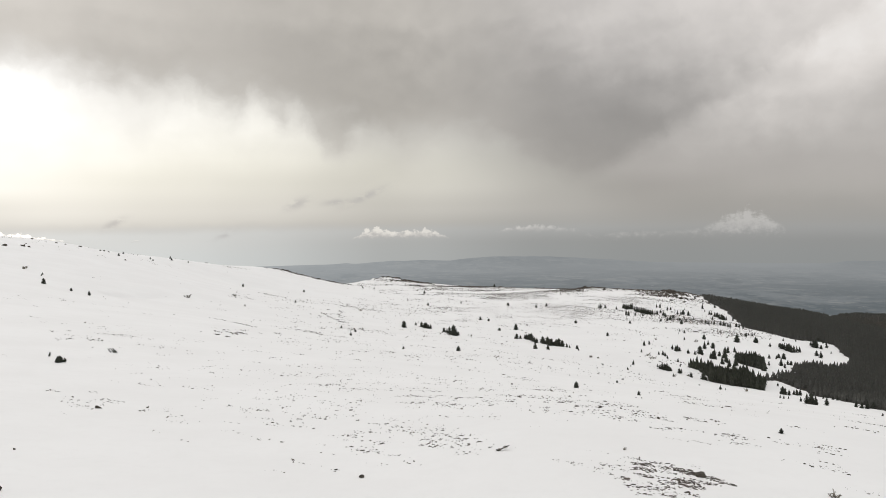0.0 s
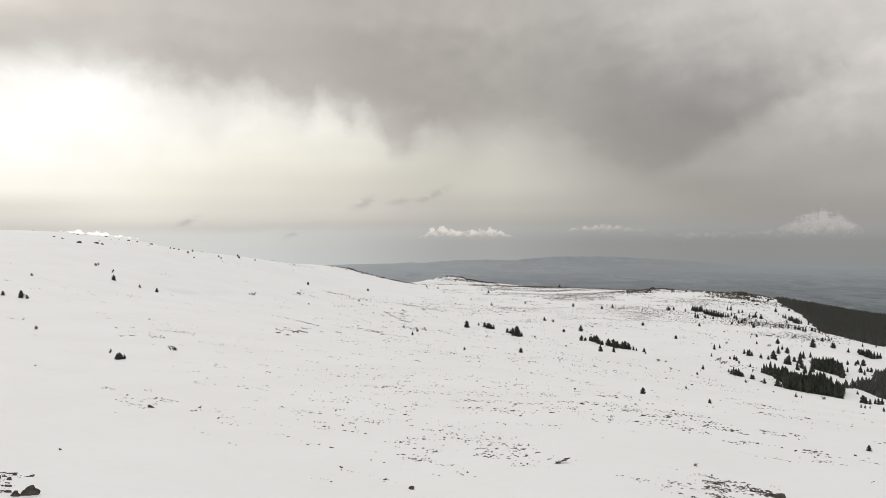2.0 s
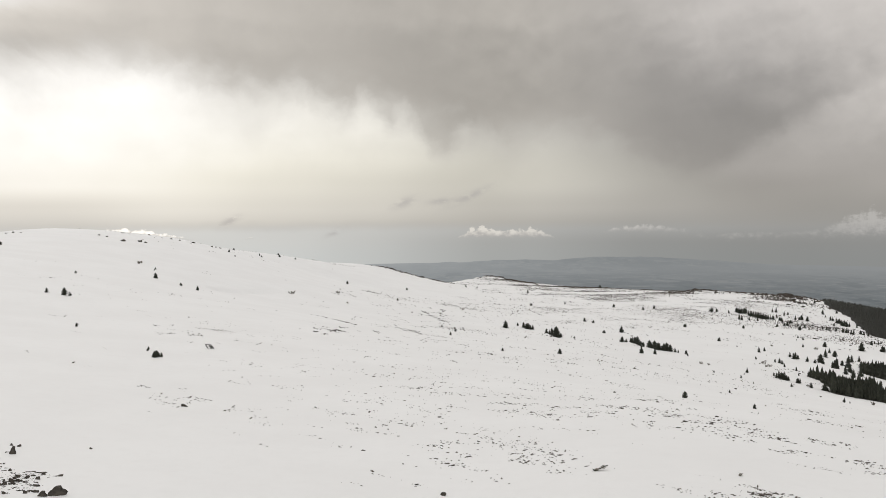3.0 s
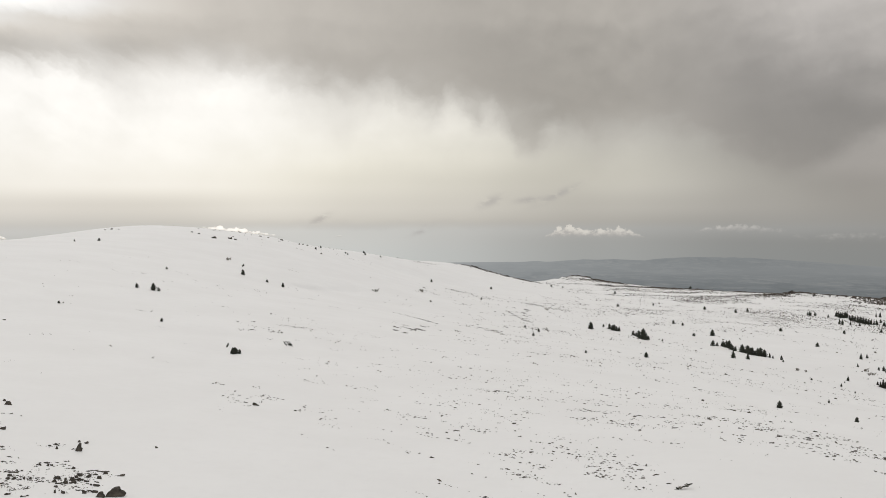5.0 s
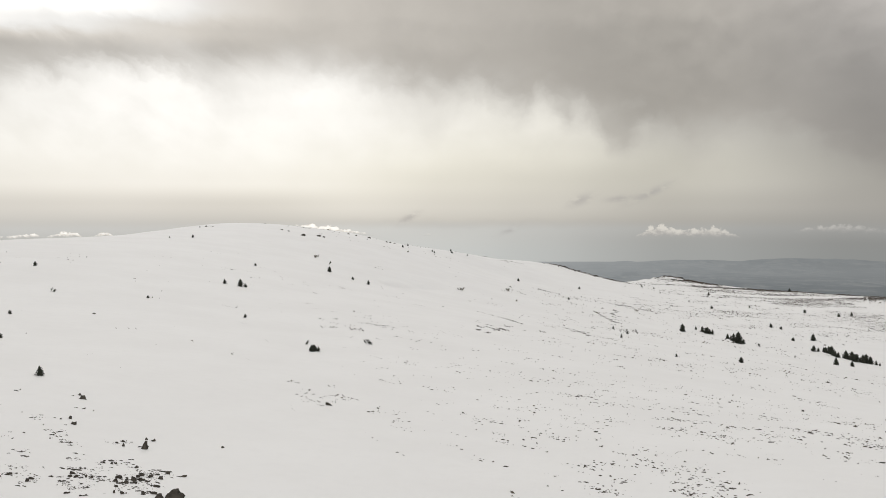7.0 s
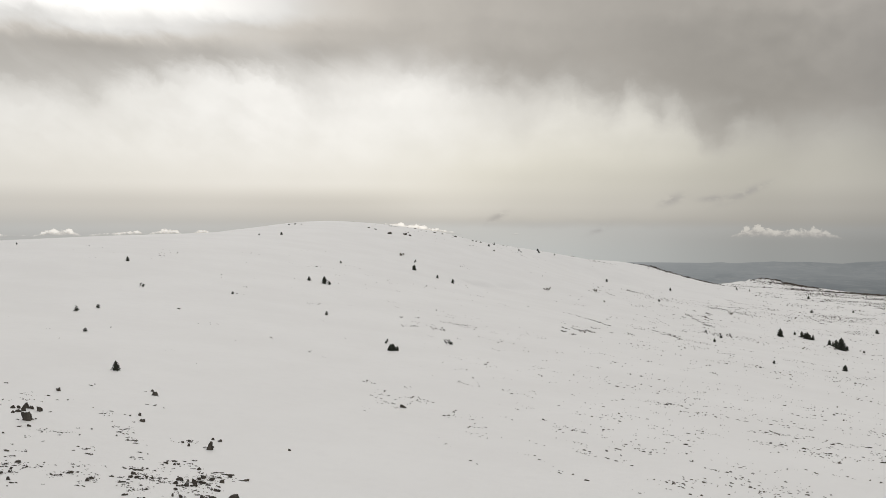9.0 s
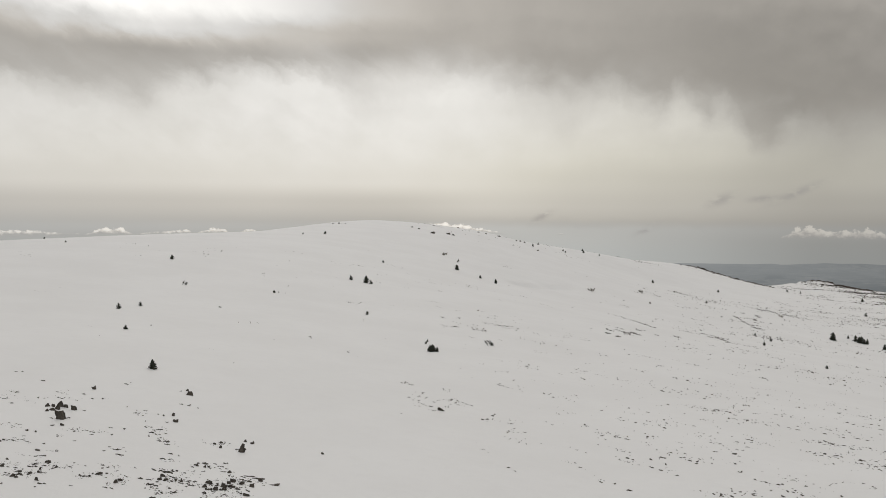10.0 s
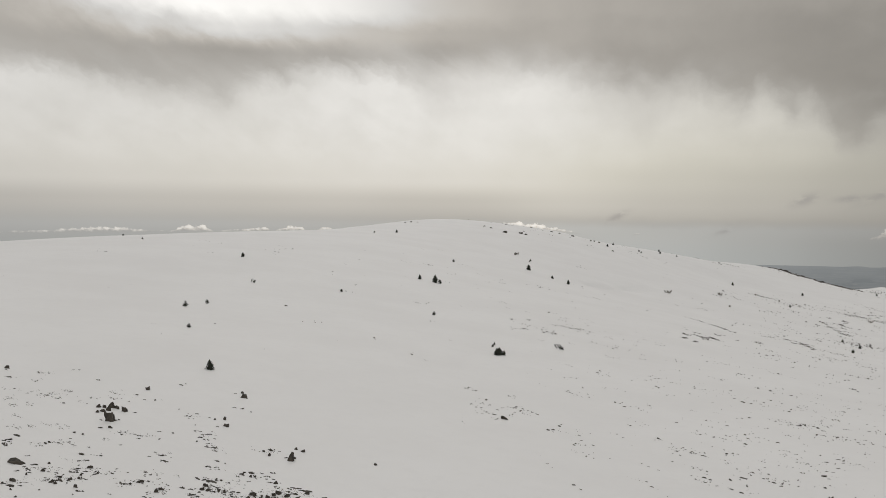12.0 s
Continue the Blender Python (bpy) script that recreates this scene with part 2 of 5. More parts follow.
    heavy = n.m("MULTIPLY", n.m("MULTIPLY", n.smooth(below, 0.9, -0.9), n.smooth(el, 9.0, 6.0)), n.smooth(az, 3.0, 8.0))
    gloom = n.m("MULTIPLY", gloom, n.m("ADD", 1.0, n.m("SUBTRACT", n.m("MULTIPLY", shed, 0.2), n.m("MULTIPLY", heavy, 0.08))))
    dusk = n.mix(n.smooth(gloom, 0.75, 1.1), n.ramp(az, [(-30, (1.02, 0.965, 0.88)), (-5, (1.025, 0.965, 0.87)), (12, (1.018, 0.967, 0.912))]), (1.0, 0.99, 0.96))
    dark = n.mix(1.0, dusk, gloom, "MULTIPLY")
    rim = n.m("MULTIPLY", n.m("MULTIPLY", deck, n.m("SUBTRACT", 1.0, deck)), n.ramp(az, [(-64, 0.2), (-35, 0.5), (-20, 0.9), (-6, 0.7), (4, 0.1), (30, 0.0)]))
    low = n.mix(n.m("MULTIPLY", rim, 0.6), n.mix(deck, thin, dark), (1.05, 1.03, 0.99))
    # thin grey band and drifting scraps over the horizon
    band = n.m("MULTIPLY", n.smooth(n.m("ABSOLUTE", n.m("ADD", n.m("ADD", el, 0.72), n.m("MULTIPLY", fine, 0.5))), 0.0, 0.5, 1.0, 0.0), n.ramp(az, [(-70, 0.0), (-32, 0.3), (-20, 0.6), (-8, 0.5), (0, 0.2), (10, 0.05), (40, 0.0)]))
    low = n.mix(n.m("MULTIPLY", band, 0.3), low, (0.46, 0.46, 0.47))
    torn = n.smooth(n.noise(smoke, 1.1, 5, 0.6, (0.8, 1.5, 1)), 0.36, 0.56)
    for a0, e0, wide, high, slope in ((-9.7, 0.8, 0.75, 0.32, 0.35), (-7.2, 0.9, 0.8, 0.2, 0.1), (-5.2, 1.25, 1.3, 0.26, 0.45), (-21.2, -0.35, 0.65, 0.24, 0.4), (-14.3, -1.1, 0.6, 0.22, 0.4)):
        u = n.m("DIVIDE", n.m("SUBTRACT", az, a0), wide)
        v = n.m("DIVIDE", n.m("SUBTRACT", n.m("SUBTRACT", el, e0), n.m("MULTIPLY", n.m("SUBTRACT", az, a0), slope)), high)
        bell = n.m("EXPONENT", n.m("MULTIPLY", n.m("ADD", n.m("MULTIPLY", u, u), n.m("MULTIPLY", v, v)), -1.0))
        low = n.mix(n.m("MULTIPLY", n.m("MULTIPLY", bell, torn), 0.52), low, (0.45, 0.44, 0.44))
    # distant cumulus just above the haze: flat feet, heaped tops
    heap = n.noise(n.xyz(az, 3.0), 1.3, 4, 0.6)
    knobs = n.noise(flat, 2.2, 5, 0.62, (1, 1.3, 1))
    tall = n.m("MULTIPLY", n.mix(n.smooth(az, -16.5, -16.0), n.ramp(az, [(a, v / 2) for a, v in HEAPS_WEST], "LINEAR"), n.ramp(az, [(a, v / 2) for a, v in HEAPS_EAST], "LINEAR")), 2.0)
    foot = n.m("SUBTRACT", n.m("MULTIPLY", n.ramp(az, [(a, (v + 2) / 2) for a, v in FEET], "LINEAR"), 2.0), 2.0)
    rise = n.m("SUBTRACT", el, foot)
    crown_line = n.m("MULTIPLY", tall, n.m("ADD", n.m("ADD", n.m("MULTIPLY", heap, 0.9), 0.75), n.m("MULTIPLY", n.m("SUBTRACT", knobs, 0.5), n.smooth(az, 8.0, 18.0, 1.8, 1.5))))
    blur = n.ramp(az, [(-64, 0.09), (-24, 0.1), (-6, 0.13), (0, 0.13), (8, 0.16), (14, 0.3), (17, 0.4), (20, 0.55), (22, 0.4), (40, 0.3)], "LINEAR")
    puff = n.m("MULTIPLY", n.smooth(n.m("DIVIDE", n.m("SUBTRACT", crown_line, rise), blur), 0.0, 1.3), n.smooth(n.m("ADD", rise, n.m("MULTIPLY", n.m("SUBTRACT", knobs, 0.5), n.smooth(az, 4.0, 14.0, 0.4, 1.6))), -0.08, n.smooth(az, 4.0, 14.0, 0.3, 0.6)))
    puff = n.m("MULTIPLY", puff, n.ramp(az, [(-64, 0.5), (-40, 0.95), (-20, 0.95), (-6, 0.85), (0, 0.85), (4, 0.8), (10, 0.55), (13, 0.3), (17, 0.3), (19, 0.62), (21, 0.6), (22, 0.35), (40, 0.3)], "LINEAR"))
    lit = n.smooth(n.m("ADD", n.m("DIVIDE", rise, n.m("ADD", tall, 0.1)), n.m("MULTIPLY", n.m("SUBTRACT", knobs, 0.5), 1.8)), 0.0, 0.9)
    low = n.mix(puff, low, n.mix(lit, (0.50, 0.49, 0.475), n.mix(n.smooth(az, -5.0, 8.0), n.mix(n.smooth(az, -24.0, -7.0), (1.45, 1.40, 1.30), (0.90, 0.87, 0.80)), (0.64, 0.63, 0.605))))
    # the rest of the overcast, overhead and behind
    upper = n.mix(n.smooth(el, 15.5, 26.0), low, n.mix(n.noise(way, 2.5, 4), (0.88, 0.87, 0.85), (1.34, 1.31, 1.26)))
    around = n.mix(n.m("MULTIPLY", n.smooth(n.m("ABSOLUTE", n.m("ADD", az, 17.0)), 48.0, 66.0), n.smooth(el, -2.0, 3.0)), upper, n.mix(n.noise(way, 3.0, 4), (0.7, 0.7, 0.69), (1.1, 1.09, 1.06)))
    clear = n.tree.nodes.new("ShaderNodeTexSky")
    clear.sky_type, clear.sun_disc, clear.sun_elevation, clear.sun_rotation = "NISHITA", False, radians(SUN_EL), radians(SUN_AZ)
    blue = n.mix(1.0, clear.outputs[0], (0.1, 0.1, 0.1), "MULTIPLY")
    total = n.mix(0.97, blue, around)
    back = n.add("ShaderNodeBackground", Color=total, Strength=1.0)
    n.tree.links.new(back.outputs[0], n.tree.nodes.new("ShaderNodeOutputWorld").inputs[0])


make_sky()
sun = new("sun", bpy.data.lights.new("sun", "SUN"))
sun.data.energy, sun.data.angle, sun.data.color = 0.5, radians(25), (1.0, 0.97, 0.93)
sun.matrix_world = look((0, 0, 0), (-math.sin(radians(SUN_AZ)) * math.cos(radians(SUN_EL)), -math.cos(radians(SUN_AZ)) * math.cos(radians(SUN_EL)), -math.sin(radians(SUN_EL))))


# ---- materials ----
def material(name):
    mat = bpy.data.materials.new(name)
    mat.use_nodes = True
    n = Nodes(mat.node_tree)
    shader = n.tree.nodes.new("ShaderNodeBsdfPrincipled")
    out = n.tree.nodes.new("ShaderNodeOutputMaterial")
    n.tree.links.new(shader.outputs[0], out.inputs[0])
    place = n.tree.nodes.new("ShaderNodeTexCoord").outputs["Object"]
    return mat, n, shader, place


def bump(n, shader, height, strength, distance):
    node = n.add("ShaderNodeBump", Height=height, Strength=strength, Distance=distance)
    n.tree.links.new(node.outputs[0], shader.inputs["Normal"])


def snow_material():
    mat, n, s, p = material("snow")
    drift = n.noise(p, 0.04, 6, 0.6)
    crust = n.noise(p, 0.5, 5, 0.6)
    grain = n.noise(p, 6.0, 3, 0.6)
    white = n.mix(n.smooth(drift, 0.3, 0.7), (0.808, 0.803, 0.798), (0.84, 0.837, 0.833))
    white = n.mix(n.m("MULTIPLY", n.smooth(crust, 0.45, 0.75), 0.35), white, (0.79, 0.785, 0.78))
    # withered grass and grit that the wind has laid bare
    bare = n.tree.nodes.new("ShaderNodeAttribute")
    bare.attribute_name = "windblown"
    tufts = n.noise(p, 1.1, 5, 0.8, (0.6, 1.0, 1))
    streak = n.noise(p, 0.16, 5, 0.7, (0.5, 0.8, 1))
    cover = n.m("ADD", n.m("MULTIPLY", tufts, 0.6), n.m("MULTIPLY", streak, 0.4))
    limit = n.m("SUBTRACT", 0.67, n.m("MULTIPLY", bare.outputs["Fac"], 0.27))
    show = n.smooth(n.m("SUBTRACT", cover, limit), 0.0, 0.03)
    earth = n.mix(n.noise(p, 1.3, 4), (0.07, 0.06, 0.052), (0.17, 0.15, 0.132))
    # dark ground colour inside the wood outlines, so gaps between trees stay dark
    wood_mask = n.tree.nodes.new("ShaderNodeAttribute")
    wood_mask.attribute_name = "wooded"
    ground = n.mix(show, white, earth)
    n.put(s.inputs["Base Color"], n.mix(n.smooth(wood_mask.outputs["Fac"], 0.3, 0.7), ground, (0.035, 0.03, 0.022)))
    s.inputs["Roughness"].default_value = 0.75
    s.inputs["Specular IOR Level"].default_value = 0.2
    relief = n.m("ADD", n.m("MULTIPLY", drift, 0.2), n.m("ADD", n.m("MULTIPLY", crust, 0.12), n.m("MULTIPLY", grain, 0.03)))
    bump(n, s, relief, 0.5, 1.0)
    return mat


def rock_material(name, a, b):
    mat, n, s, p = material(name)
    rnd = n.tree.nodes.new("ShaderNodeNewGeometry").outputs["Random Per Island"]
    coarse = n.noise(p, 1.1, 5, 0.6)
    fine = n.noise(p, 9.0, 4, 0.65)
    c = n.mix(n.smooth(coarse, 0.35, 0.65), a, b)
    c = n.mix(n.m("MULTIPLY", n.smooth(fine, 0.58, 0.7), 0.35), c, (0.16, 0.15, 0.11))
    c = n.mix(n.m("MULTIPLY", rnd, 0.4), c, tuple(0.55 * v for v in a))
    n.put(s.inputs["Base Color"], c)
    s.inputs["Roughness"].default_value = 0.85
    bump(n, s, n.m("ADD", coarse, n.m("MULTIPLY", fine, 0.3)), 0.7, 0.15)
    return mat


def needle_material(name, a, b):
    mat, n, s, p = material(name)
    rnd = n.tree.nodes.new("ShaderNodeNewGeometry").outputs["Random Per Island"]
    who = n.tree.nodes.new("ShaderNodeObjectInfo").outputs["Random"]
    mixed = n.m("ADD", n.m("MULTIPLY", rnd, 0.6), n.m("MULTIPLY", who, 0.4))
    c = n.mix(mixed, a, b)
    c = n.mix(n.m("MULTIPLY", n.smooth(n.noise(p, 5.0, 3), 0.5, 0.75), 0.5), c, (0.07, 0.06, 0.035))
    n.put(s.inputs["Base Color"], c)
    s.inputs["Roughness"].default_value = 0.7
    s.inputs["Specular IOR Level"].default_value = 0.25
    return mat


def bark_material():
    mat, n, s, p = material("bark")
    ridges = n.noise(p, 9.0, 5, 0.6, (1, 1, 0.25))
    n.put(s.inputs["Base Color"], n.mix(ridges, (0.05, 0.04, 0.032), (0.16, 0.13, 0.11)))
    s.inputs["Roughness"].default_value = 0.9
    bump(n, s, ridges, 0.8, 0.02)
    return mat


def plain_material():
    """Far lowland backdrop: fields, woods and villages glow, with the haze's grey-blue painted into their colour."""
    mat, n, s, p = material("haze_painted_lowland")
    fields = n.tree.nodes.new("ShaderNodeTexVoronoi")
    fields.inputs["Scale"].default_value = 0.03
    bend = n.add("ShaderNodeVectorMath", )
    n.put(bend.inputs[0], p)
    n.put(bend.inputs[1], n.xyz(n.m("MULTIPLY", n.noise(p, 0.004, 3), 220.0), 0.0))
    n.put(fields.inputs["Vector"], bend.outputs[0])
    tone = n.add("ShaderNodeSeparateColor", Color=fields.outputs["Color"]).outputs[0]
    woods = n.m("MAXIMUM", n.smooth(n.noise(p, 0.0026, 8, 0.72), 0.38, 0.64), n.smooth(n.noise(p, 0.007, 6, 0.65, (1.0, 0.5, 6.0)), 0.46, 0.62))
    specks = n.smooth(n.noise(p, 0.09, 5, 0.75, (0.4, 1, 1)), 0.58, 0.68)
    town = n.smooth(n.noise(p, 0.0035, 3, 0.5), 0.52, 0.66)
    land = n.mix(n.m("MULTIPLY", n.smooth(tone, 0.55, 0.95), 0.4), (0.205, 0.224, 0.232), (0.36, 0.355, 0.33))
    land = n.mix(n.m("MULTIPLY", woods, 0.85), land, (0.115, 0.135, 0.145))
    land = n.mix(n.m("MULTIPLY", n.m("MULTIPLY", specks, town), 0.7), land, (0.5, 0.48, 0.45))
    # no lamp here: haze and daylight are put into the emitted colour
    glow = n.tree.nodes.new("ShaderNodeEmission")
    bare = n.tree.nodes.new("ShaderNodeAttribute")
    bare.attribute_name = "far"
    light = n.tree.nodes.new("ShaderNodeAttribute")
    light.attribute_name = "painted_airlight"
    n.put(glow.inputs[0], n.mix(bare.outputs["Fac"], land, HAZE_TINT))
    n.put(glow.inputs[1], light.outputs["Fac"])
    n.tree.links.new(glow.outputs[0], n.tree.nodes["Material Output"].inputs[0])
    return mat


HAZE_TINT = (0.325, 0.34, 0.345)
SNOW = snow_material()
ROCK = rock_material("dark_rock", (0.040, 0.034, 0.028), (0.105, 0.090, 0.072))
GRIT = rock_material("bare_grit", (0.055, 0.046, 0.038), (0.125, 0.102, 0.083))
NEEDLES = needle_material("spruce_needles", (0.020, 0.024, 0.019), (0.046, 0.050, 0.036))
# paler copy of the spruce needles: distance haze put into the forest's colour
HAZED_NEEDLES = needle_material("hazed_needles", (0.056, 0.058, 0.053), (0.078, 0.078, 0.070))
TWIGS = needle_material("dry_twigs", (0.15, 0.135, 0.115), (0.28, 0.25, 0.21))
BARK = bark_material()
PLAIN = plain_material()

# ---- ground: control heights fitted to the camera's view, then drifts and hollows ----
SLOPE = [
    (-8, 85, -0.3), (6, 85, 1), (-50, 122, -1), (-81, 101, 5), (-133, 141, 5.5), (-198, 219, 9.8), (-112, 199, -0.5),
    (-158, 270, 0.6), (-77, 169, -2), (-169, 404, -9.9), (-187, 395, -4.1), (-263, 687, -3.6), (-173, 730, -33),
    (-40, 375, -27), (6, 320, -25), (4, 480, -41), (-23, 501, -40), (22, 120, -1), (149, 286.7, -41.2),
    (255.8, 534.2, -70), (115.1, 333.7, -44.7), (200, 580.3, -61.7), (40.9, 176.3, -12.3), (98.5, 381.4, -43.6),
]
# skyline heights, set along the camera's sight lines
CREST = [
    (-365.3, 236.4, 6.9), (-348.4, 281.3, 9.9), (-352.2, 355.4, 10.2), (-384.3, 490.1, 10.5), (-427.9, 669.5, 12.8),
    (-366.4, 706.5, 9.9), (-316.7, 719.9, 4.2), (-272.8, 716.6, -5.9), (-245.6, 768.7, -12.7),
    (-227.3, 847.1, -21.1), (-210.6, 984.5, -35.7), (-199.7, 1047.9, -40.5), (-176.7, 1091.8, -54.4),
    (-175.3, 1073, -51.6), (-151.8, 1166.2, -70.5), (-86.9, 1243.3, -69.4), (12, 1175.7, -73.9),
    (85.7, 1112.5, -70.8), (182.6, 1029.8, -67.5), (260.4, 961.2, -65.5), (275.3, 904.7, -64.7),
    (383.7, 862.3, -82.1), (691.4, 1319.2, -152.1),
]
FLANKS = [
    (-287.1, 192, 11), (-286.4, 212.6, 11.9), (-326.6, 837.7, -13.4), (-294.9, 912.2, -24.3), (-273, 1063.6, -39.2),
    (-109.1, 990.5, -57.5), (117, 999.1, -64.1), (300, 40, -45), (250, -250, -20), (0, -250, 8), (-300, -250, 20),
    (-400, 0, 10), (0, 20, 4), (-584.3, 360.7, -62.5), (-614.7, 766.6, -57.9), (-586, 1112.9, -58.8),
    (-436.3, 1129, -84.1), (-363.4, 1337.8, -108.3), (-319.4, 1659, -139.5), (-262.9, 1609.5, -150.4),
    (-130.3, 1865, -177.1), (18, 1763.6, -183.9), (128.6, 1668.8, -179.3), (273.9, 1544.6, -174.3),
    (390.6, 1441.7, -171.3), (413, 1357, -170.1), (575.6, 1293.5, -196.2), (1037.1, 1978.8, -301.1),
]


def spline(points, soft=0.01):
    pts = np.array(points, float)
    spots = pts[:, :2] / 100
    r2 = ((spots[:, None] - spots[None]) ** 2).sum(2)
    k = r2 * np.log(r2 + 1e-12) / 2 + soft * np.eye(len(pts))
    side = np.c_[np.ones(len(pts)), spots]
    full = np.block([[k, side], [side.T, np.zeros((3, 3))]])
    return spots, np.linalg.solve(full, np.r_[pts[:, 2], 0, 0, 0])


KNOTS, WEIGHTS = spline(SLOPE + CREST + FLANKS)
RNG = np.random.default_rng(7)
LATTICE = RNG.random((128, 128))


def value_noise(x, y):
    ix, iy = np.floor(x).astype(int), np.floor(y).astype(int)
    u, v = x - ix, y - iy
    u, v = u * u * (3 - 2 * u), v * v * (3 - 2 * v)
    a, b = LATTICE[ix % 128, iy % 128], LATTICE[(ix + 1) % 128, iy % 128]
    c, d = LATTICE[ix % 128, (iy + 1) % 128], LATTICE[(ix + 1) % 128, (iy + 1) % 128]
    return (a + (b - a) * u) * (1 - v) + (c + (d - c) * u) * v - 0.5


# wind scoops in the snow: centre, half widths, depth
HOLLOWS = [(-160, 449, 13, 6, 1.0), (-20, 500, 22, 14, 1.2), (-62, 300, 18, 9, 0.5), (-40, 560, 16, 10, 0.8)]
# long wind-cut lip in the snow: both ends, half width, drop
LIP = (-164, 421, -150, 473, 4.5, 2.4)
# rocky heads on the crests: centre, half width, height
OUTCROPS = [(164, 940, 30, 2.6), (242, 898, 30, 2.6), (-84, 1226, 30, 4.2), (-192, 1018, 12, 1.2)]

# wooded knoll behind the eastern saddle, and the saddle, fitted to the seen skyline: bearings, heights
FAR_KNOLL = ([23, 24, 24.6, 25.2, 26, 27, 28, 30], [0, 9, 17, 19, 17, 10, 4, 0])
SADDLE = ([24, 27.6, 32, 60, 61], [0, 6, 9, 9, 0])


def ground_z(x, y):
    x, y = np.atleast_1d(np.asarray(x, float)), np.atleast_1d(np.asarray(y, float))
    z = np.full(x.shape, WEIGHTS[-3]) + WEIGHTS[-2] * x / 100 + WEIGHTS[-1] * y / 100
    for (px, py), w in zip(KNOTS, WEIGHTS):
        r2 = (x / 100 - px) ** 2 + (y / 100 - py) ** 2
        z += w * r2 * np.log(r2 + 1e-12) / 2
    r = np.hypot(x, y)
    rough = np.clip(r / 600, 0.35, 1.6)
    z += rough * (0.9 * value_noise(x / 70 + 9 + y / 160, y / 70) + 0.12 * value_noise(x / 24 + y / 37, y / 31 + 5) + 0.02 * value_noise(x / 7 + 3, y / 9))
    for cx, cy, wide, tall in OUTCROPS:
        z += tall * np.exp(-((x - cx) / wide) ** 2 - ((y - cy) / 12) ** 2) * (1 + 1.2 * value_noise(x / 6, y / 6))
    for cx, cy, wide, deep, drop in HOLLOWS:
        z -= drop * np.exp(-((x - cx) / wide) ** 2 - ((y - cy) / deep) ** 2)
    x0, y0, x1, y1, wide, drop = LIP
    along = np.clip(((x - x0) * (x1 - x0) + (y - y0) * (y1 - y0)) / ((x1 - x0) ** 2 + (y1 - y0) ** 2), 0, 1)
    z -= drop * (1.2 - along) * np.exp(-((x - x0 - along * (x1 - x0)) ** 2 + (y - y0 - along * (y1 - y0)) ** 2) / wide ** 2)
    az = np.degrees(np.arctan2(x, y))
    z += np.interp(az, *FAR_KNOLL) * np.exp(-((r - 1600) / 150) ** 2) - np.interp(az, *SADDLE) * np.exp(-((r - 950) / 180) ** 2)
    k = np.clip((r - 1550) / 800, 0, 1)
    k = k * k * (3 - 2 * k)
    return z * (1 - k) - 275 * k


def gz(x, y):
    return float(ground_z(x, y)[0])


def windblown(x, y):
    """How far the wind has stripped the snow: most along the eastern crests."""
    w = np.zeros_like(x)
    for cx, cy, sx, sy, a in BARE:
        w += a * np.exp(-((x - cx) / sx) ** 2 - ((y - cy) / sy) ** 2)
    return np.clip(w, 0, 1)


# centre, half widths and strength of the stripped patches
BARE = [(164, 940, 40, 20, 0.3), (242, 898, 45, 24, 0.35), (-84, 1226, 34, 18, 0.3), (110, 930, 130, 80, 0.42), (190, 770, 70, 70, 0.3), (100, 770, 90, 60, 0.3), (92, 690, 60, 40, 0.34),
        (205, 665, 45, 40, 0.3), (-20, 1100, 100, 90, 0.36), (-10, 1190, 110, 45, 0.4), (90, 1080, 90, 50, 0.4), (0, 560, 80, 80, 0.24), (-71, 284, 7.1, 4.97, 0.25), (-55, 349, 6.6, 4.62, 0.25), (-64, 506, 9.7, 6.79, 0.25), (-52, 453, 4.3, 3.01, 0.25), (-185, 1010, 40, 20, 0.45), (-150, 1075, 30, 40, 0.45), (60, 280, 60, 70, 0.24), (-20, 400, 60, 60, 0.22)]


def mesh_object(name, verts, faces, mat, parent=None, label="", smooth=True):
    me = bpy.data.meshes.new(name)
    me.from_pydata(verts, [], faces)
    me.materials.append(mat)
    if smooth:
        me.polygons.foreach_set("use_smooth", [True] * len(me.polygons))
    ob = new(name, me)
    if parent:
        ob.parent = parent
    if label:
        tagged(ob, label)
    return ob


def inside(px, py, poly):
    hit = np.zeros(len(px), bool)
    for (x0, y0), (x1, y1) in zip(poly, poly[1:] + poly[:1]):
        cross = ((y0 > py) != (y1 > py)) & (px < (x1 - x0) * (py - y0) / (y1 - y0 + 1e-9) + x0)
        hit ^= cross
    return hit


# outlines of the forest and of the small wood before it
FOREST_EDGE = [(279, 921), (262, 843), (259, 810), (257, 776), (251, 743), (242, 704), (236, 658), (237, 645), (245, 636), (252, 622), (258, 611), (276, 618), (282, 606), (269, 572), (265, 551), (249, 517), (228, 490), (216, 485), (204, 479), (192, 462), (175, 424), (157, 398), (149, 388), (143, 378), (153, 384), (153, 375), (151, 361), (153, 354), (149, 339), (152, 328), (146, 300), (134, 264), (134, 254), (146, 236), (205, 300), (620, 920), (1250, 1900), (700, 2000), (500, 1350), (330, 960)]
WOOD_EDGE = [(114, 395), (124, 415), (124, 404), (126, 393), (133, 386), (142, 389), (139, 375), (138, 362), (130, 342), (124, 347), (118, 348), (111, 351), (115, 370), (116, 385)]
COPSE_EDGE = [(167, 482), (175, 487), (184, 490), (172, 453), (159, 415), (161, 434), (158, 442), (157, 453)]


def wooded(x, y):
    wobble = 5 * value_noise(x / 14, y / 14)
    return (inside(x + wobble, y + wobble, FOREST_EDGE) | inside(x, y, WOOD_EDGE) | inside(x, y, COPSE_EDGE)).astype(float)


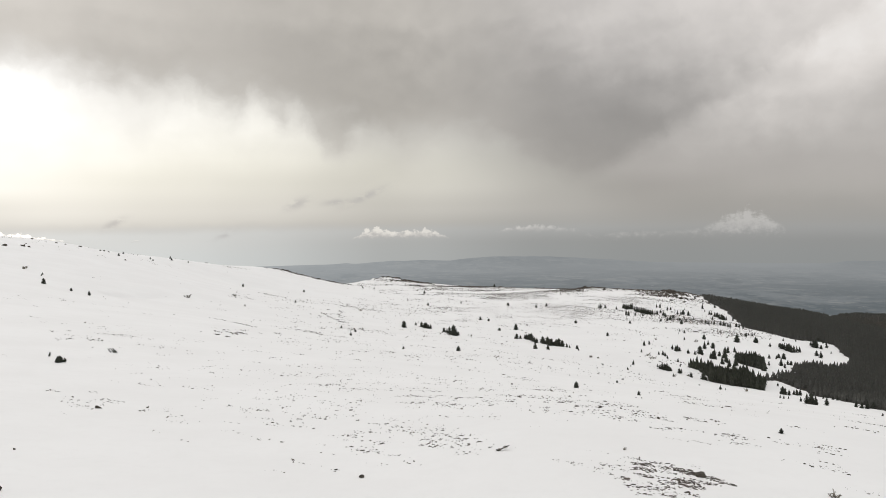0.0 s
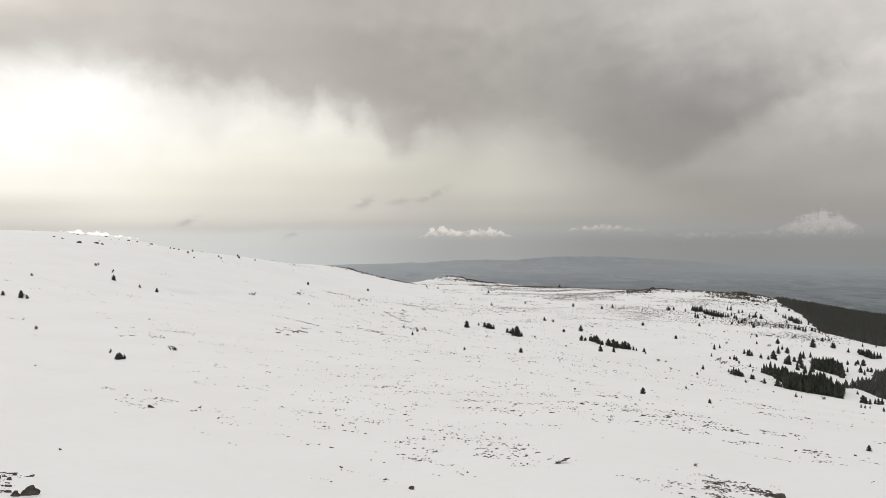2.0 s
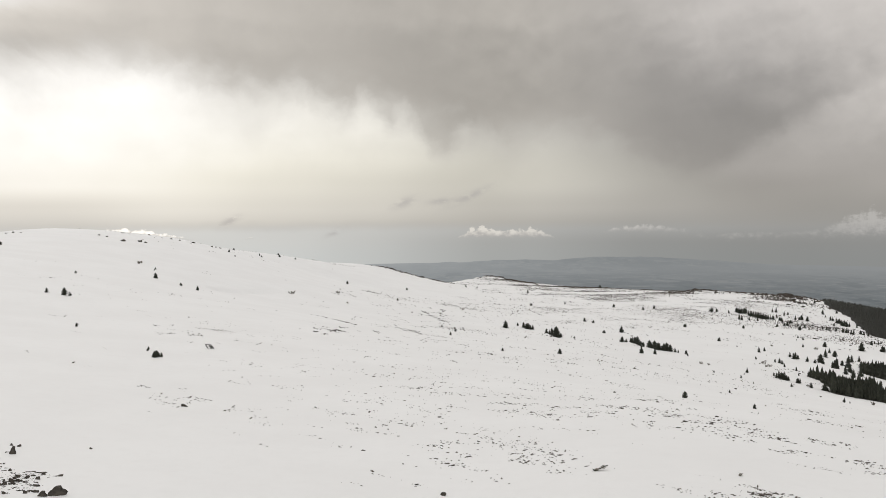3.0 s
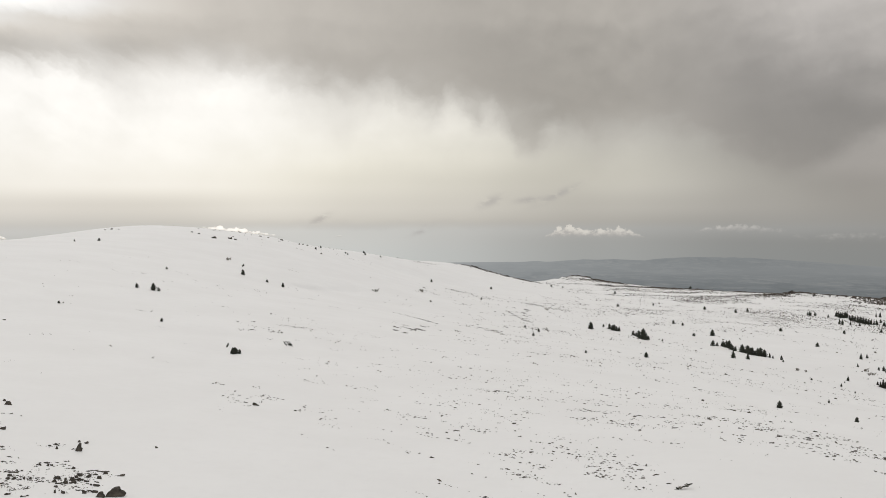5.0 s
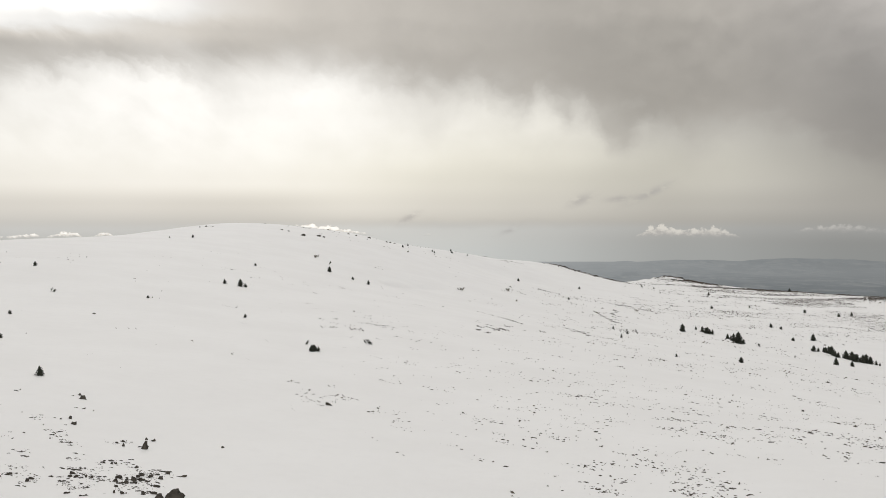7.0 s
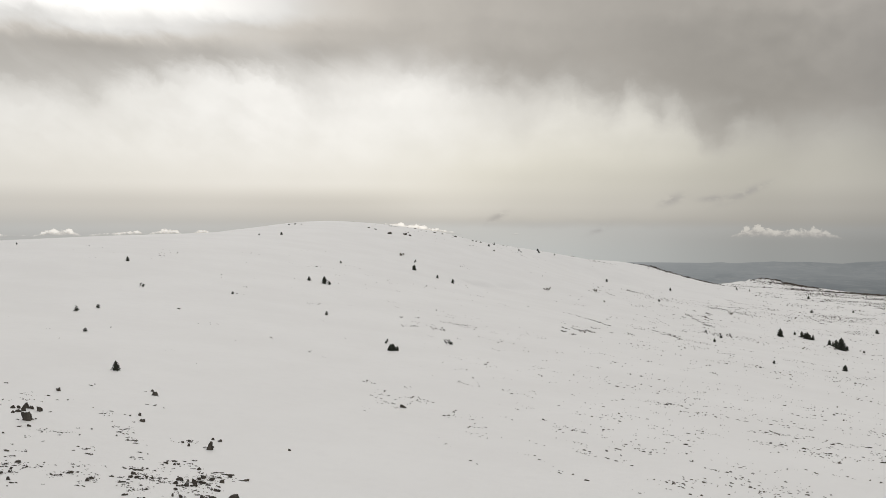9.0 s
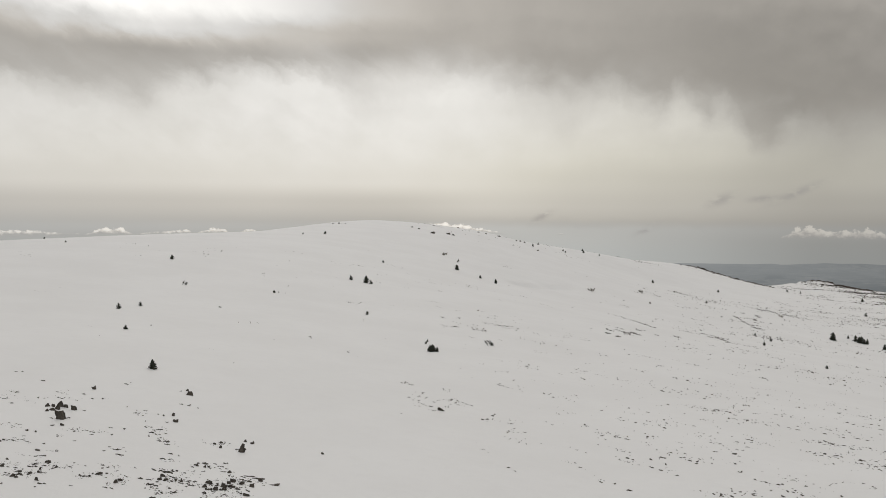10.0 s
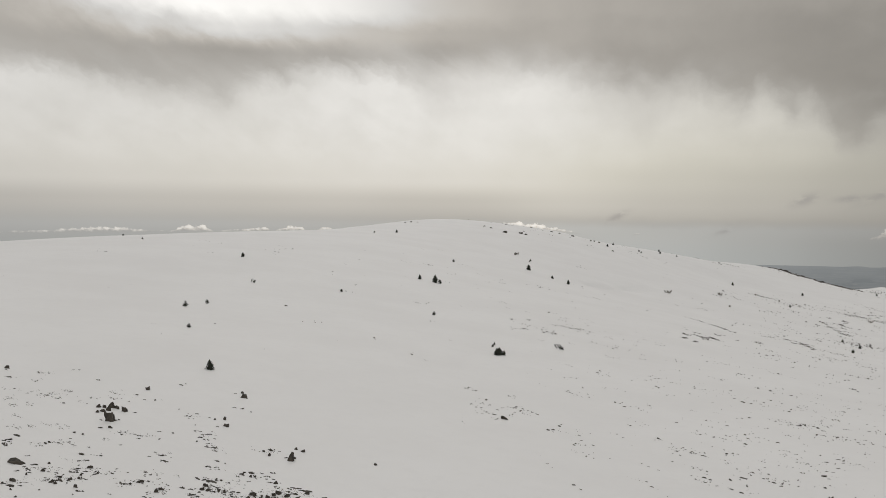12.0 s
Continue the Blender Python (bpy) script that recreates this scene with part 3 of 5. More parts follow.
def polar_sheet(name, angles, radii, height, mat, layers, middle=True):
    a, r = np.meshgrid(np.radians(angles), radii)
    x, y = (r * np.sin(a)).ravel(), (r * np.cos(a)).ravel()
    z = height(x, y)
    na, nr = len(angles), len(radii)
    i, j = np.meshgrid(np.arange(nr - 1), np.arange(na), indexing="ij")
    k = (j + 1) % na
    faces = np.stack([i * na + j, i * na + k, (i + 1) * na + k, (i + 1) * na + j], -1).reshape(-1, 4).tolist()
    verts = np.c_[x, y, z].tolist()
    if middle:
        verts.append((0.0, 0.0, float(height(np.zeros(1), np.zeros(1))[0])))
        faces += [(int(q), len(verts) - 1, int((q + 1) % na)) for q in range(na)]
    faces = [f[::-1] for f in faces]
    ob = mesh_object(name, verts, faces, mat)
    for attribute, values in layers:
        layer = ob.data.attributes.new(attribute, "FLOAT", "POINT")
        v = values(x, y)
        layer.data.foreach_set("value", np.r_[v, np.zeros(len(verts) - len(v))])
    return ob


RINGS = np.r_[np.geomspace(6, 58, 24), np.geomspace(60, 1300, 470), np.geomspace(1310, 2400, 50)]
ANGLES = np.r_[np.arange(-66, 36, 0.25), np.arange(36, 294, 3.0)]
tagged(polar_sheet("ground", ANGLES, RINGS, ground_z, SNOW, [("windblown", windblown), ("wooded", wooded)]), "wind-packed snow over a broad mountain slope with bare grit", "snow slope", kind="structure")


def far_hills(x, y):
    """Height of the far range over the plain, by bearing and distance."""
    r, a = np.hypot(x, y), np.degrees(np.arctan2(x, y))
    top = np.interp(a, [-40, -13, -10, -7, -3.2, -1.7, 0, 2.5, 5, 8, 12, 16, 21, 24, 25.5, 28, 34, 60], [-10, -4, 6, 16, 30, 38, 31, 46, 53, 47, 26, 6, 0, 12, 30, 38, 32, 20])
    return np.exp(-((r - 4650) / 230) ** 2) * (top + 6 * value_noise(a / 1.1 + 40, r / 900) + 6 * value_noise(a / 0.5 + 7, r / 300))


def lowland_z(x, y):
    r, a = np.hypot(x, y), np.degrees(np.arctan2(x, y))
    near = np.exp(-((r - 3900) / 300) ** 2) * 16 * np.maximum(0, value_noise(a / 3 + 3, r / 700)) + np.exp(-((r - 4300) / 160) ** 2) * 14 * np.maximum(0, value_noise(a / 1.7 + 19, r / 500))
    return -258 + far_hills(x, y) + near


# share of haze colour painted over the land, by distance and bearing
def painted_haze(x, y):
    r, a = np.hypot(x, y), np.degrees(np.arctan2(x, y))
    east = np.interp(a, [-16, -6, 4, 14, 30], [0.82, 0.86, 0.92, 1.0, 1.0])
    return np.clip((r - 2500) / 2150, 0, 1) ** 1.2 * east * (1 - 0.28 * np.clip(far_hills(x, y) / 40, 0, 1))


# glow strength by bearing, in place of light scattered in the air
def painted_airlight(x, y):
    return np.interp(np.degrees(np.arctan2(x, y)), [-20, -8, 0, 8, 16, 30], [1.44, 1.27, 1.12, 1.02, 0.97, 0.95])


tagged(polar_sheet("backdrop", np.r_[np.arange(-66, 40, 0.5), np.arange(40, 294, 4.0)], np.geomspace(2150, 4930, 70), lowland_z, PLAIN, [("far", painted_haze), ("painted_airlight", painted_airlight)], middle=False), "glowing blue-grey lowland backdrop with painted-in haze, fields, villages and low hills", "distant plain", kind="structure")


# ---- things: spruces ----
def part(name, bm, mat, parent, label="", smooth=True):
    me = bpy.data.meshes.new(name)
    bm.to_mesh(me)
    bm.free()
    me.materials.append(mat)
    if smooth:
        me.polygons.foreach_set("use_smooth", [True] * len(me.polygons))
    ob = new(name, me)
    ob.parent = parent
    if label:
        tagged(ob, label)
    return ob


def tube(bm, path, sides=7):
    """A tapered tube along (x, y, z, radius) stations."""
    rings = []
    for x, y, z, r in path:
        rings.append([bm.verts.new((x + r * math.cos(2 * math.pi * k / sides), y + r * math.sin(2 * math.pi * k / sides), z)) for k in range(sides)])
    for a, b in zip(rings, rings[1:]):
        for k in range(sides):
            bm.faces.new((a[k], a[(k + 1) % sides], b[(k + 1) % sides], b[k]))
    bm.faces.new(rings[-1])
    return rings


def spray(bm, root, out, length, droop, width, rng):
    """One drooping bough: a ridged, ragged blade that is thick in the middle."""
    side = Vector((-out.y, out.x, 0))
    spine, edge_a, edge_b, under = [], [], [], []
    steps = 4
    for k in range(steps + 1):
        u = k / steps
        p = root + out * (length * u) + Vector((0, 0, -droop * length * u * u + 0.10 * length * u))
        w = width * length * (0.25 + 1.3 * u * (1 - u) * 2) * (1 - 0.75 * u) * rng.uniform(0.7, 1.35)
        spine.append(bm.verts.new(p + Vector((0, 0, 0.10 * length * (1 - u)))))
        edge_a.append(bm.verts.new(p + side * w + Vector((0, 0, -rng.uniform(0.05, 0.16) * length))))
        edge_b.append(bm.verts.new(p - side * w + Vector((0, 0, -rng.uniform(0.05, 0.16) * length))))
    for k in range(steps):
        bm.faces.new((spine[k], edge_a[k], edge_a[k + 1], spine[k + 1]))
        bm.faces.new((spine[k], spine[k + 1], edge_b[k + 1], edge_b[k]))


def crown(bm, rng, tall, low, wide, tiers, boughs, power=1.0, lean=(0, 0), core=0.58, sag=0.0):
    # the dense inside of the tree, ragged all round
    last = None
    for k in range(7):
        u = k / 6
        z = low + (tall * 0.93 - low) * u
        reach = core * wide * (1 - u) ** power * min(1.0, 0.62 + 1.5 * u) + 0.012 * tall
        ring = [bm.verts.new((lean[0] * z + reach * rng.uniform(0.6, 1.15) * math.cos(0.7 * q + k), lean[1] * z + reach * rng.uniform(0.6, 1.15) * math.sin(0.7 * q + k), z + rng.uniform(-0.04, 0.04) * tall)) for q in range(9)]
        if last:
            for q in range(9):
                bm.faces.new((last[q], last[(q + 1) % 9], ring[(q + 1) % 9], ring[q]))
        last = ring
    for k in range(tiers):
        u = k / (tiers - 1)
        z = low + (tall * 0.91 - low) * u
        reach = wide * (1 - u) ** power * min(1.0, 0.66 + 1.4 * u) + 0.065 * tall
        turn = rng.uniform(0, 6.3)
        count = max(3, round(boughs * (1 - 0.5 * u)))
        for q in range(count):
            if rng.random() < 0.08:
                continue
            a = turn + 2 * math.pi * (q + rng.uniform(-0.3, 0.3)) / count
            out = Vector((math.cos(a), math.sin(a), 0))
            spray(bm, Vector((lean[0] * z, lean[1] * z, z + rng.uniform(-0.03, 0.03) * tall)), out, reach * rng.uniform(0.7, 1.1), rng.uniform(0.25, 0.6) + sag, rng.uniform(0.38, 0.58) * (0.6 if sag else 1.0), rng)
    top = Vector((lean[0] * tall, lean[1] * tall, tall * 0.98))
    tip = bm.verts.new(top)
    ring = [bm.verts.new(top + Vector((0.05 * tall * math.cos(2.1 * k), 0.05 * tall * math.sin(2.1 * k), -0.09 * tall))) for k in range(3)]
    for k in range(3):
        bm.faces.new((tip, ring[k], ring[(k + 1) % 3]))


def spruce(seed, tall, wide, low, tiers, boughs, power, label, core=0.58, sag=0.0):
    rng = random.Random(seed)
    thing = new("spruce")
    thing.empty_display_size = 0.3
    lean = (rng.uniform(-0.05, 0.05), rng.uniform(-0.05, 0.05))
    bm = bmesh.new()
    tube(bm, [(lean[0] * z, lean[1] * z, z, r * tall) for z, r in ((-0.4, 0.035), (0.0, 0.03), (0.5 * tall, 0.016), (0.97 * tall, 0.004))])
    part("trunk", bm, BARK, thing)
    bm = bmesh.new()
    crown(bm, rng, tall, low, wide, tiers, boughs, power, lean, core, sag)
    part("crown", bm, NEEDLES, thing, smooth=False)
    tagged(thing, label, "spruce tree", group="scattered spruces")
    return thing


KINDS = [
    spruce(11, 1.0, 0.36, 0.04, 11, 10, 0.34, "small dark green spruce standing alone in snow"),
    spruce(12, 1.0, 0.25, 0.03, 12, 8, 0.72, "slim dark green spruce standing in snow"),
    spruce(13, 1.0, 0.40, 0.02, 9, 10, 0.30, "broad bushy dark spruce half buried in snow"),
    spruce(14, 1.0, 0.36, 0.03, 10, 8, 0.40, "young dark spruce with uneven boughs in snow", 0.5),
    spruce(15, 1.0, 0.42, 0.05, 17, 3, 0.5, "stunted wind-bent spruce with bare gaps in snow", 0.1, -0.45),
    spruce(16, 1.0, 0.29, 0.02, 12, 9, 0.62, "pointed dark spruce with dense boughs in snow"),
]


def plant(spots, kinds, seed, group, label=""):
    rng = random.Random(seed)
    for x, y, tall in spots:
        kind = KINDS[rng.choice(kinds)]
        broad = rng.uniform(1.0, 1.3)
        m = pose(x, y, gz(x, y) - 0.03 * tall, 0, 0, rng.uniform(0, 360)) @ Matrix.Diagonal((tall * broad, tall * broad, tall * 1.03, 1))
        tree = copy_thing(kind, m)
        tagged(tree, label, group=group)


LONE_SPRUCES = [
    (-186.1, 393.7, 3.5), (-207.8, 438.6, 1.6), (-172.0, 390.6, 2.0), (-162.3, 387.2, 2.8), (-254.5, 664.4, 2.8),
    (-169.6, 715.6, 3.4), (-124.8, 756.1, 3.1), (-102.8, 586.5, 2.4), (-81.3, 173.8, 0.8), 
    (-39.8, 360.5, 2.0), (-13.5, 279.2, 1.3), (-95.7, 1003.3, 3.4), (-82.2, 1001.1, 3.4), (-245.8, 766.8, 2.7),
    (-234.8, 779.6, 2.2), (-251.5, 734.0, 2.1), (5.1, 302.3, 2.5), (26.2, 604.8, 3.7), (31.9, 598.6, 2.8),
    (14.9, 461.3, 1.6), (96.1, 614.4, 3.3),
    (104.7, 540.1, 3.3),
]
SLOPE_SPRUCES = [
    (91.8, 754.4, 3.6), (57.6, 755.3, 3.6), (15.9, 769.9, 2.6), (28.9, 184.4, 1.7), 
    (41.1, 102.6, 0.8), 
    (66.4, 352.7, 1.0), (65.9, 1092.0, 5.1),
    
    
    
]
UPPER_SPRUCES = [
    (-20.6, 917.0, 4.3), (-13.5, 727.7, 3.4), (34.7, 527.5, 2.5), (-51.4, 423.9, 1.8), (-42.4, 403.5, 1.9), (80.6, 736.3, 3.9), (139.1, 746.8, 4.0), (142.4, 743.9, 3.6),
    (-194.1, 215.7, 1.8), (-129.6, 138.7, 1.4), (-132.2, 146.4, 1.1), (-107.3, 120.5, 0.9), (-79.1, 99.6, 1.5),
    (-157.2, 258.8, 2.0), (-196.6, 342.5, 1.5), (-110.2, 196.0, 1.2), (-292.6, 432.4, 2.3), (-292.4, 410.9, 1.3),
    (-266.4, 234.6, 0.9), (-205.3, 432.2, 1.2), (-302.7, 253.1, 1.0), (-280.9, 743.6, 2.6), (-256.0, 741.0, 2.5),
    (-254.1, 788.0, 2.7), (-140.1, 198.1, 0.9), (-80.1, 171.0, 0.7),
]
ROW_SPRUCES = [
    (-23.9, 505.3, 4.1), (-17.3, 521.0, 1.8), (-13.6, 514.8, 3.1), (-11.8, 510.6, 3.1), (-10.8, 511.0, 3.4), (-9.4, 509.1, 2.7), (-8.0, 509.5, 2.7),
    (0.1, 482.7, 2.6), (1.7, 478.3, 2.3), (2.9, 469.4, 3.8), (4.4, 461.4, 3.1), (5.3, 457.6, 5.5), (6.5, 454.1, 3.1), (7.8, 460.9, 2.2),
    (45.6, 475.3, 2.6), (46.2, 471.6, 2.9), (47.2, 468.7, 3.5), (48.1, 465.4, 4.1), (48.1, 456.9, 2.8), (48.7, 453.4, 2.8),
]
ROW_SPRUCES_EAST = [
    (49.5, 449.9, 2.4), (43.3, 400.8, 3.3), (52.4, 449.2, 3.7), (52.9, 445.7, 3.0), (54.4, 443.5, 3.9), (54.7, 435.7, 3.3), (55.7, 436.9, 3.6),
    (50.0, 405.5, 2.2), (57.4, 439.0, 2.4), (58.2, 435.9, 3.6), (59.6, 437.7, 3.9), (61.0, 435.4, 3.3), (63.2, 434.1, 2.1), (64.3, 431.6, 1.5),
    (67.5, 428.1, 2.0), (66.6, 417.4, 1.1), (46.6, 546.3, 3.7), (40.4, 469.7, 2.9), (42.8, 472.3, 1.9),
]
CLUMP_A = [
    (139.9, 634.2, 2.6), (118.6, 499.6, 3.5), (123.9, 509.2, 2.5), (105.4, 450.3, 1.9), (83.7, 372.7, 2.3),
    (75.9, 348.4, 1.4), (80.7, 364.6, 0.76), (76.4, 330.2, 0.92), (47.3, 230.7, 0.96), (39.1, 169.2, 0.95),
    (133.4, 492.4, 3.1), (133.0, 483.8, 3.7), (134.3, 485.0, 4.1), (136.0, 486.5, 2.7), (138.3, 477.5, 3.0),
    (146.4, 482.1, 5.1), (173.0, 560.9, 3.6), (158.4, 512.5, 5.1), (167.4, 534.4, 3.4), (165.9, 519.9, 4.0),
    (141.4, 475.0, 2.7), (146.0, 476.3, 2.7), (167.0, 597.1, 2.1), (167.5, 587.7, 2.1), (161.9, 581.7, 1.2),
    (156.6, 549.5, 2.3), (195.4, 562.6, 5.6), (214.7, 599.7, 3.0), (219.6, 607.7, 2.2), (145.6, 460.0, 3.6),
    (147.1, 458.8, 5.9), (157.1, 480.9, 3.1), (158.0, 474.2, 6.8),
]
CLUMP_B = [
    (169.8, 504.3, 4.3), (176.2, 511.1, 3.6), (167.1, 481.8, 4.1), (142.8, 432.6, 4.3), (149.0, 443.3, 2.5),
    (142.6, 421.1, 4.2), (149.6, 432.4, 5.0), (114.9, 414.0, 2.0), (109.7, 391.5, 1.4), (101.7, 364.4, 2.3),
    (102.9, 365.5, 2.1), (95.3, 349.9, 1.5), (104.7, 357.1, 2.5), (109.5, 355.6, 3.3), (110.3, 353.5, 1.5),
    (100.7, 307.0, 1.8), (103.4, 309.6, 0.89), (95.2, 375.7, 1.6), (94.9, 370.6, 2.3), (95.7, 369.8, 3.6),
    (96.5, 368.9, 3.1), (97.3, 368.1, 3.6), (98.0, 367.3, 2.3), (99.0, 368.2, 1.8), (114.1, 447.7, 1.9),
    (116.0, 446.8, 2.8), (115.6, 440.8, 2.5), (113.1, 426.8, 1.8), (159.1, 748.0, 4.6), (159.8, 744.3, 5.1),
    (160.4, 740.1, 5.1), (162.0, 740.9, 5.1), (164.2, 741.6, 5.1),
]
CLUMP_C = [
    (166.7, 746.3, 5.1), (149.8, 693.3, 4.3), (150.9, 689.8, 4.3), (164.7, 728.7, 4.5), (165.8, 725.0, 5.0),
    (167.0, 721.8, 5.0), (168.1, 718.1, 5.4), (169.2, 714.4, 5.4), (170.2, 710.8, 5.9), (172.4, 711.9, 4.9),
    (173.4, 708.3, 4.4), (175.4, 708.9, 4.4), (177.5, 709.5, 3.9), (179.7, 710.6, 3.9), (157.1, 692.7, 3.3),
    (163.2, 691.3, 2.9), (194.8, 760.5, 4.2), (185.8, 723.5, 3.0), (183.3, 704.6, 3.9), (183.8, 701.0, 3.4),
    (191.5, 759.5, 3.7), (196.5, 741.9, 3.6), (200.8, 746.7, 3.1), (169.5, 658.4, 2.7), (181.9, 692.0, 3.8),
    (176.3, 665.6, 3.2), (180.0, 671.1, 3.3), (187.7, 691.0, 2.9), (198.3, 716.0, 4.0), (201.4, 716.8, 3.0),
    (203.5, 717.4, 4.5), (213.8, 750.3, 2.1), (206.1, 711.4, 4.5),
]
CLUMP_D = [
    (181.9, 645.9, 3.6), (191.1, 665.7, 3.3), (189.1, 676.1, 1.9), (201.8, 682.4, 2.4), (205.8, 662.8, 2.3),
    (206.6, 659.8, 3.3), (212.7, 663.8, 3.3), (203.4, 665.2, 2.3), (235.3, 768.1, 4.8), (255.2, 857.3, 3.6),
    (252.3, 785.7, 2.8), (230.9, 746.9, 2.1), (241.4, 835.2, 2.3), (228.6, 726.9, 4.1), (229.6, 724.2, 4.1),
    (221.2, 694.5, 2.9), (229.1, 713.6, 4.5), (230.2, 710.8, 4.5), (228.6, 700.1, 4.9), (229.6, 697.5, 4.9),
    (230.6, 694.8, 4.9), (232.8, 695.8, 3.9), (216.2, 659.4, 3.7), (217.5, 656.7, 3.7), (219.2, 657.8, 3.3),
    (219.2, 651.2, 3.7), (219.9, 648.2, 4.1), (238.1, 695.1, 3.5), (227.5, 656.5, 3.3), (229.0, 654.3, 3.3),
    (230.1, 648.9, 3.2), (211.1, 571.3, 4.1), (213.9, 575.7, 3.3),
]
CLUMP_E = [
    (216.7, 560.2, 2.8), (192.2, 498.4, 2.9), (201.4, 507.4, 2.9), (197.1, 499.8, 2.5), (203.3, 504.3, 4.0),
    (186.2, 465.7, 4.7), (183.8, 454.5, 3.3), (240.5, 597.7, 2.6), (251.2, 602.2, 2.2), (177.5, 460.4, 2.7),
    (194.3, 476.4, 2.8), (195.9, 475.7, 2.8), (224.6, 563.8, 3.3), (223.2, 556.5, 4.0), (224.1, 555.1, 4.8),
    (223.7, 550.4, 5.2), (224.8, 549.4, 5.6), (224.3, 544.7, 5.2), (227.0, 546.9, 4.8), (229.8, 549.2, 4.4),
    (232.6, 551.4, 4.0), (257.0, 590.5, 3.5), (255.6, 583.6, 5.2), (256.5, 582.1, 5.6), (258.6, 583.3, 3.4),
    (273.6, 616.3, 3.2), (259.1, 579.3, 3.0), (273.6, 609.0, 2.2), (272.5, 601.2, 2.2), (266.5, 587.1, 3.0),
    (278.3, 609.6, 2.3), (240.9, 545.1, 3.6), (239.7, 535.8, 4.8),
]
CLUMP_F = [
    (258.7, 563.2, 1.7), (221.8, 606.9, 2.6), (225.0, 611.4, 2.2), (143.8, 362.8, 1.6), (133.7, 332.6, 3.4),
    (134.0, 330.7, 2.9), (134.6, 328.7, 2.4), (108.2, 271.1, 1.2), (108.4, 268.7, 1.2), (112.2, 274.4, 1.0),
    (138.9, 334.3, 2.2), (139.2, 332.3, 2.7), (141.2, 333.9, 2.7), (109.5, 258.5, 1.5), (104.5, 242.6, 3.2),
    (105.3, 241.6, 3.6), (106.4, 241.1, 2.9), (145.6, 323.3, 1.7), (112.9, 248.3, 3.0), (147.9, 320.2, 1.7),
    (148.8, 318.4, 1.9), (151.9, 321.3, 1.9), (153.6, 320.5, 1.9), (127.3, 260.0, 2.0), (127.1, 256.0, 2.3),
    (128.9, 256.3, 2.7), (132.6, 260.2, 2.4), (111.3, 213.5, 0.99), (137.3, 746.6, 3.1), (138.0, 742.4, 4.1),
    (150.7, 736.4, 3.0), (124.3, 764.7, 1.6), (129.6, 725.7, 1.5),
]

plant([(x, y, 0.8 * tall) for x, y, tall in LONE_SPRUCES], (0, 2, 3), 1, "spruces on the open slope")
plant([(x, y, 0.9 * tall) for x, y, tall in SLOPE_SPRUCES], (0, 2, 3), 2, "spruces on the eastern slope")
plant([(x, y, 0.85 * tall) for x, y, tall in UPPER_SPRUCES], (2, 3, 4, 4), 3, "stunted spruces below the summit")
plant([(x, y, 1.12 * tall) for x, y, tall in ROW_SPRUCES + ROW_SPRUCES_EAST], (0, 3, 5), 4, "spruces in a row", "dark spruce crowded in a short row")
CLUMPS = CLUMP_A + CLUMP_B + CLUMP_C + CLUMP_D + CLUMP_E + CLUMP_F
plant(CLUMPS, (0, 1, 5, 5), 10, "spruces in clumps at the tree line", "dark spruce in a clump at the tree line")
# the patterns themselves stand among the clumps
for kind, (x, y, tall) in zip(KINDS, ((150, 448, 4), (118, 386, 4), (-152, 260, 2.8), (150, 470, 4), (-150.5, 260.6, 1.6), (128, 372, 4.4))):
    kind.matrix_basis = pose(x, y, gz(x, y) - 0.1) @ Matrix.Diagonal((tall, tall, tall, 1))


# ---- forest: far too many to count ----
def forest(name, poly, gap, low, high, seed, label, mat, broad):
    rng = np.random.default_rng(seed)
    pts = np.array(poly, float)
    gx, gy = np.meshgrid(np.arange(pts[:, 0].min(), pts[:, 0].max(), gap), np.arange(pts[:, 1].min(), pts[:, 1].max(), gap))
    x = gx.ravel() + rng.uniform(-0.48, 0.48, gx.size) * gap
    y = gy.ravel() + rng.uniform(-0.48, 0.48, gx.size) * gap
    wobble = (5 if gap > 2 else 2) * value_noise(x / 14, y / 14)
    keep = inside(x + wobble, y + wobble, poly) & (rng.random(len(x)) < 0.95 - 0.5 * np.clip((y - 600) / 400, 0, 1))
    x, y = x[keep], y[keep]
    tall = (low + (high - low) * rng.random(len(x)) ** 1.3) * (1 + 0.35 * value_noise(x / 40, y / 40) + 0.5 * value_noise(x / 7, y / 7))
    return wood_mesh(name, x, y, tall, rng, label, mat, broad)


def wood_mesh(name, x, y, tall, rng, label, mat, broad=1.0):
    z = ground_z(x, y)
    # one tree: four ragged skirts of boughs, each with its own tip
    verts, faces, count = [], [], len(x)
    sides, tiers = 6, 4
    blocks, tris, at = [], [], 0
    spin = rng.uniform(0, 6.3, count)
    for t in range(tiers):
        u0, u1 = t / tiers * 0.84 + 0.02, min(1.0, (t + 1.7) / tiers)
        reach = broad * (0.21, 0.22, 0.165, 0.10)[t]
        apex = np.c_[x, y, z + tall * u1]
        blocks.append(apex)
        first = at + 1
        for k in range(sides):
            a = spin + t + 2 * math.pi * k / sides
            r = tall * reach * rng.uniform(0.8, 1.3, count) * (1.0 if k % 2 else 0.6)
            blocks.append(np.c_[x + r * np.cos(a), y + r * np.sin(a), z + tall * (u0 + rng.uniform(-0.06, 0.03, count) + (0 if k % 2 else 0.06))])
        tris += [(at, first + k, first + (k + 1) % sides) for k in range(sides)]
        at += sides + 1
    per = at
    verts = np.stack(blocks, 1).reshape(-1, 3)
    faces = (np.arange(count)[:, None, None] * per + np.array(tris)[None]).reshape(-1, 3)
    ob = mesh_object(name, verts.tolist(), faces.tolist(), mat, smooth=False)
    return tagged(ob, label, "forest", kind="stuff")


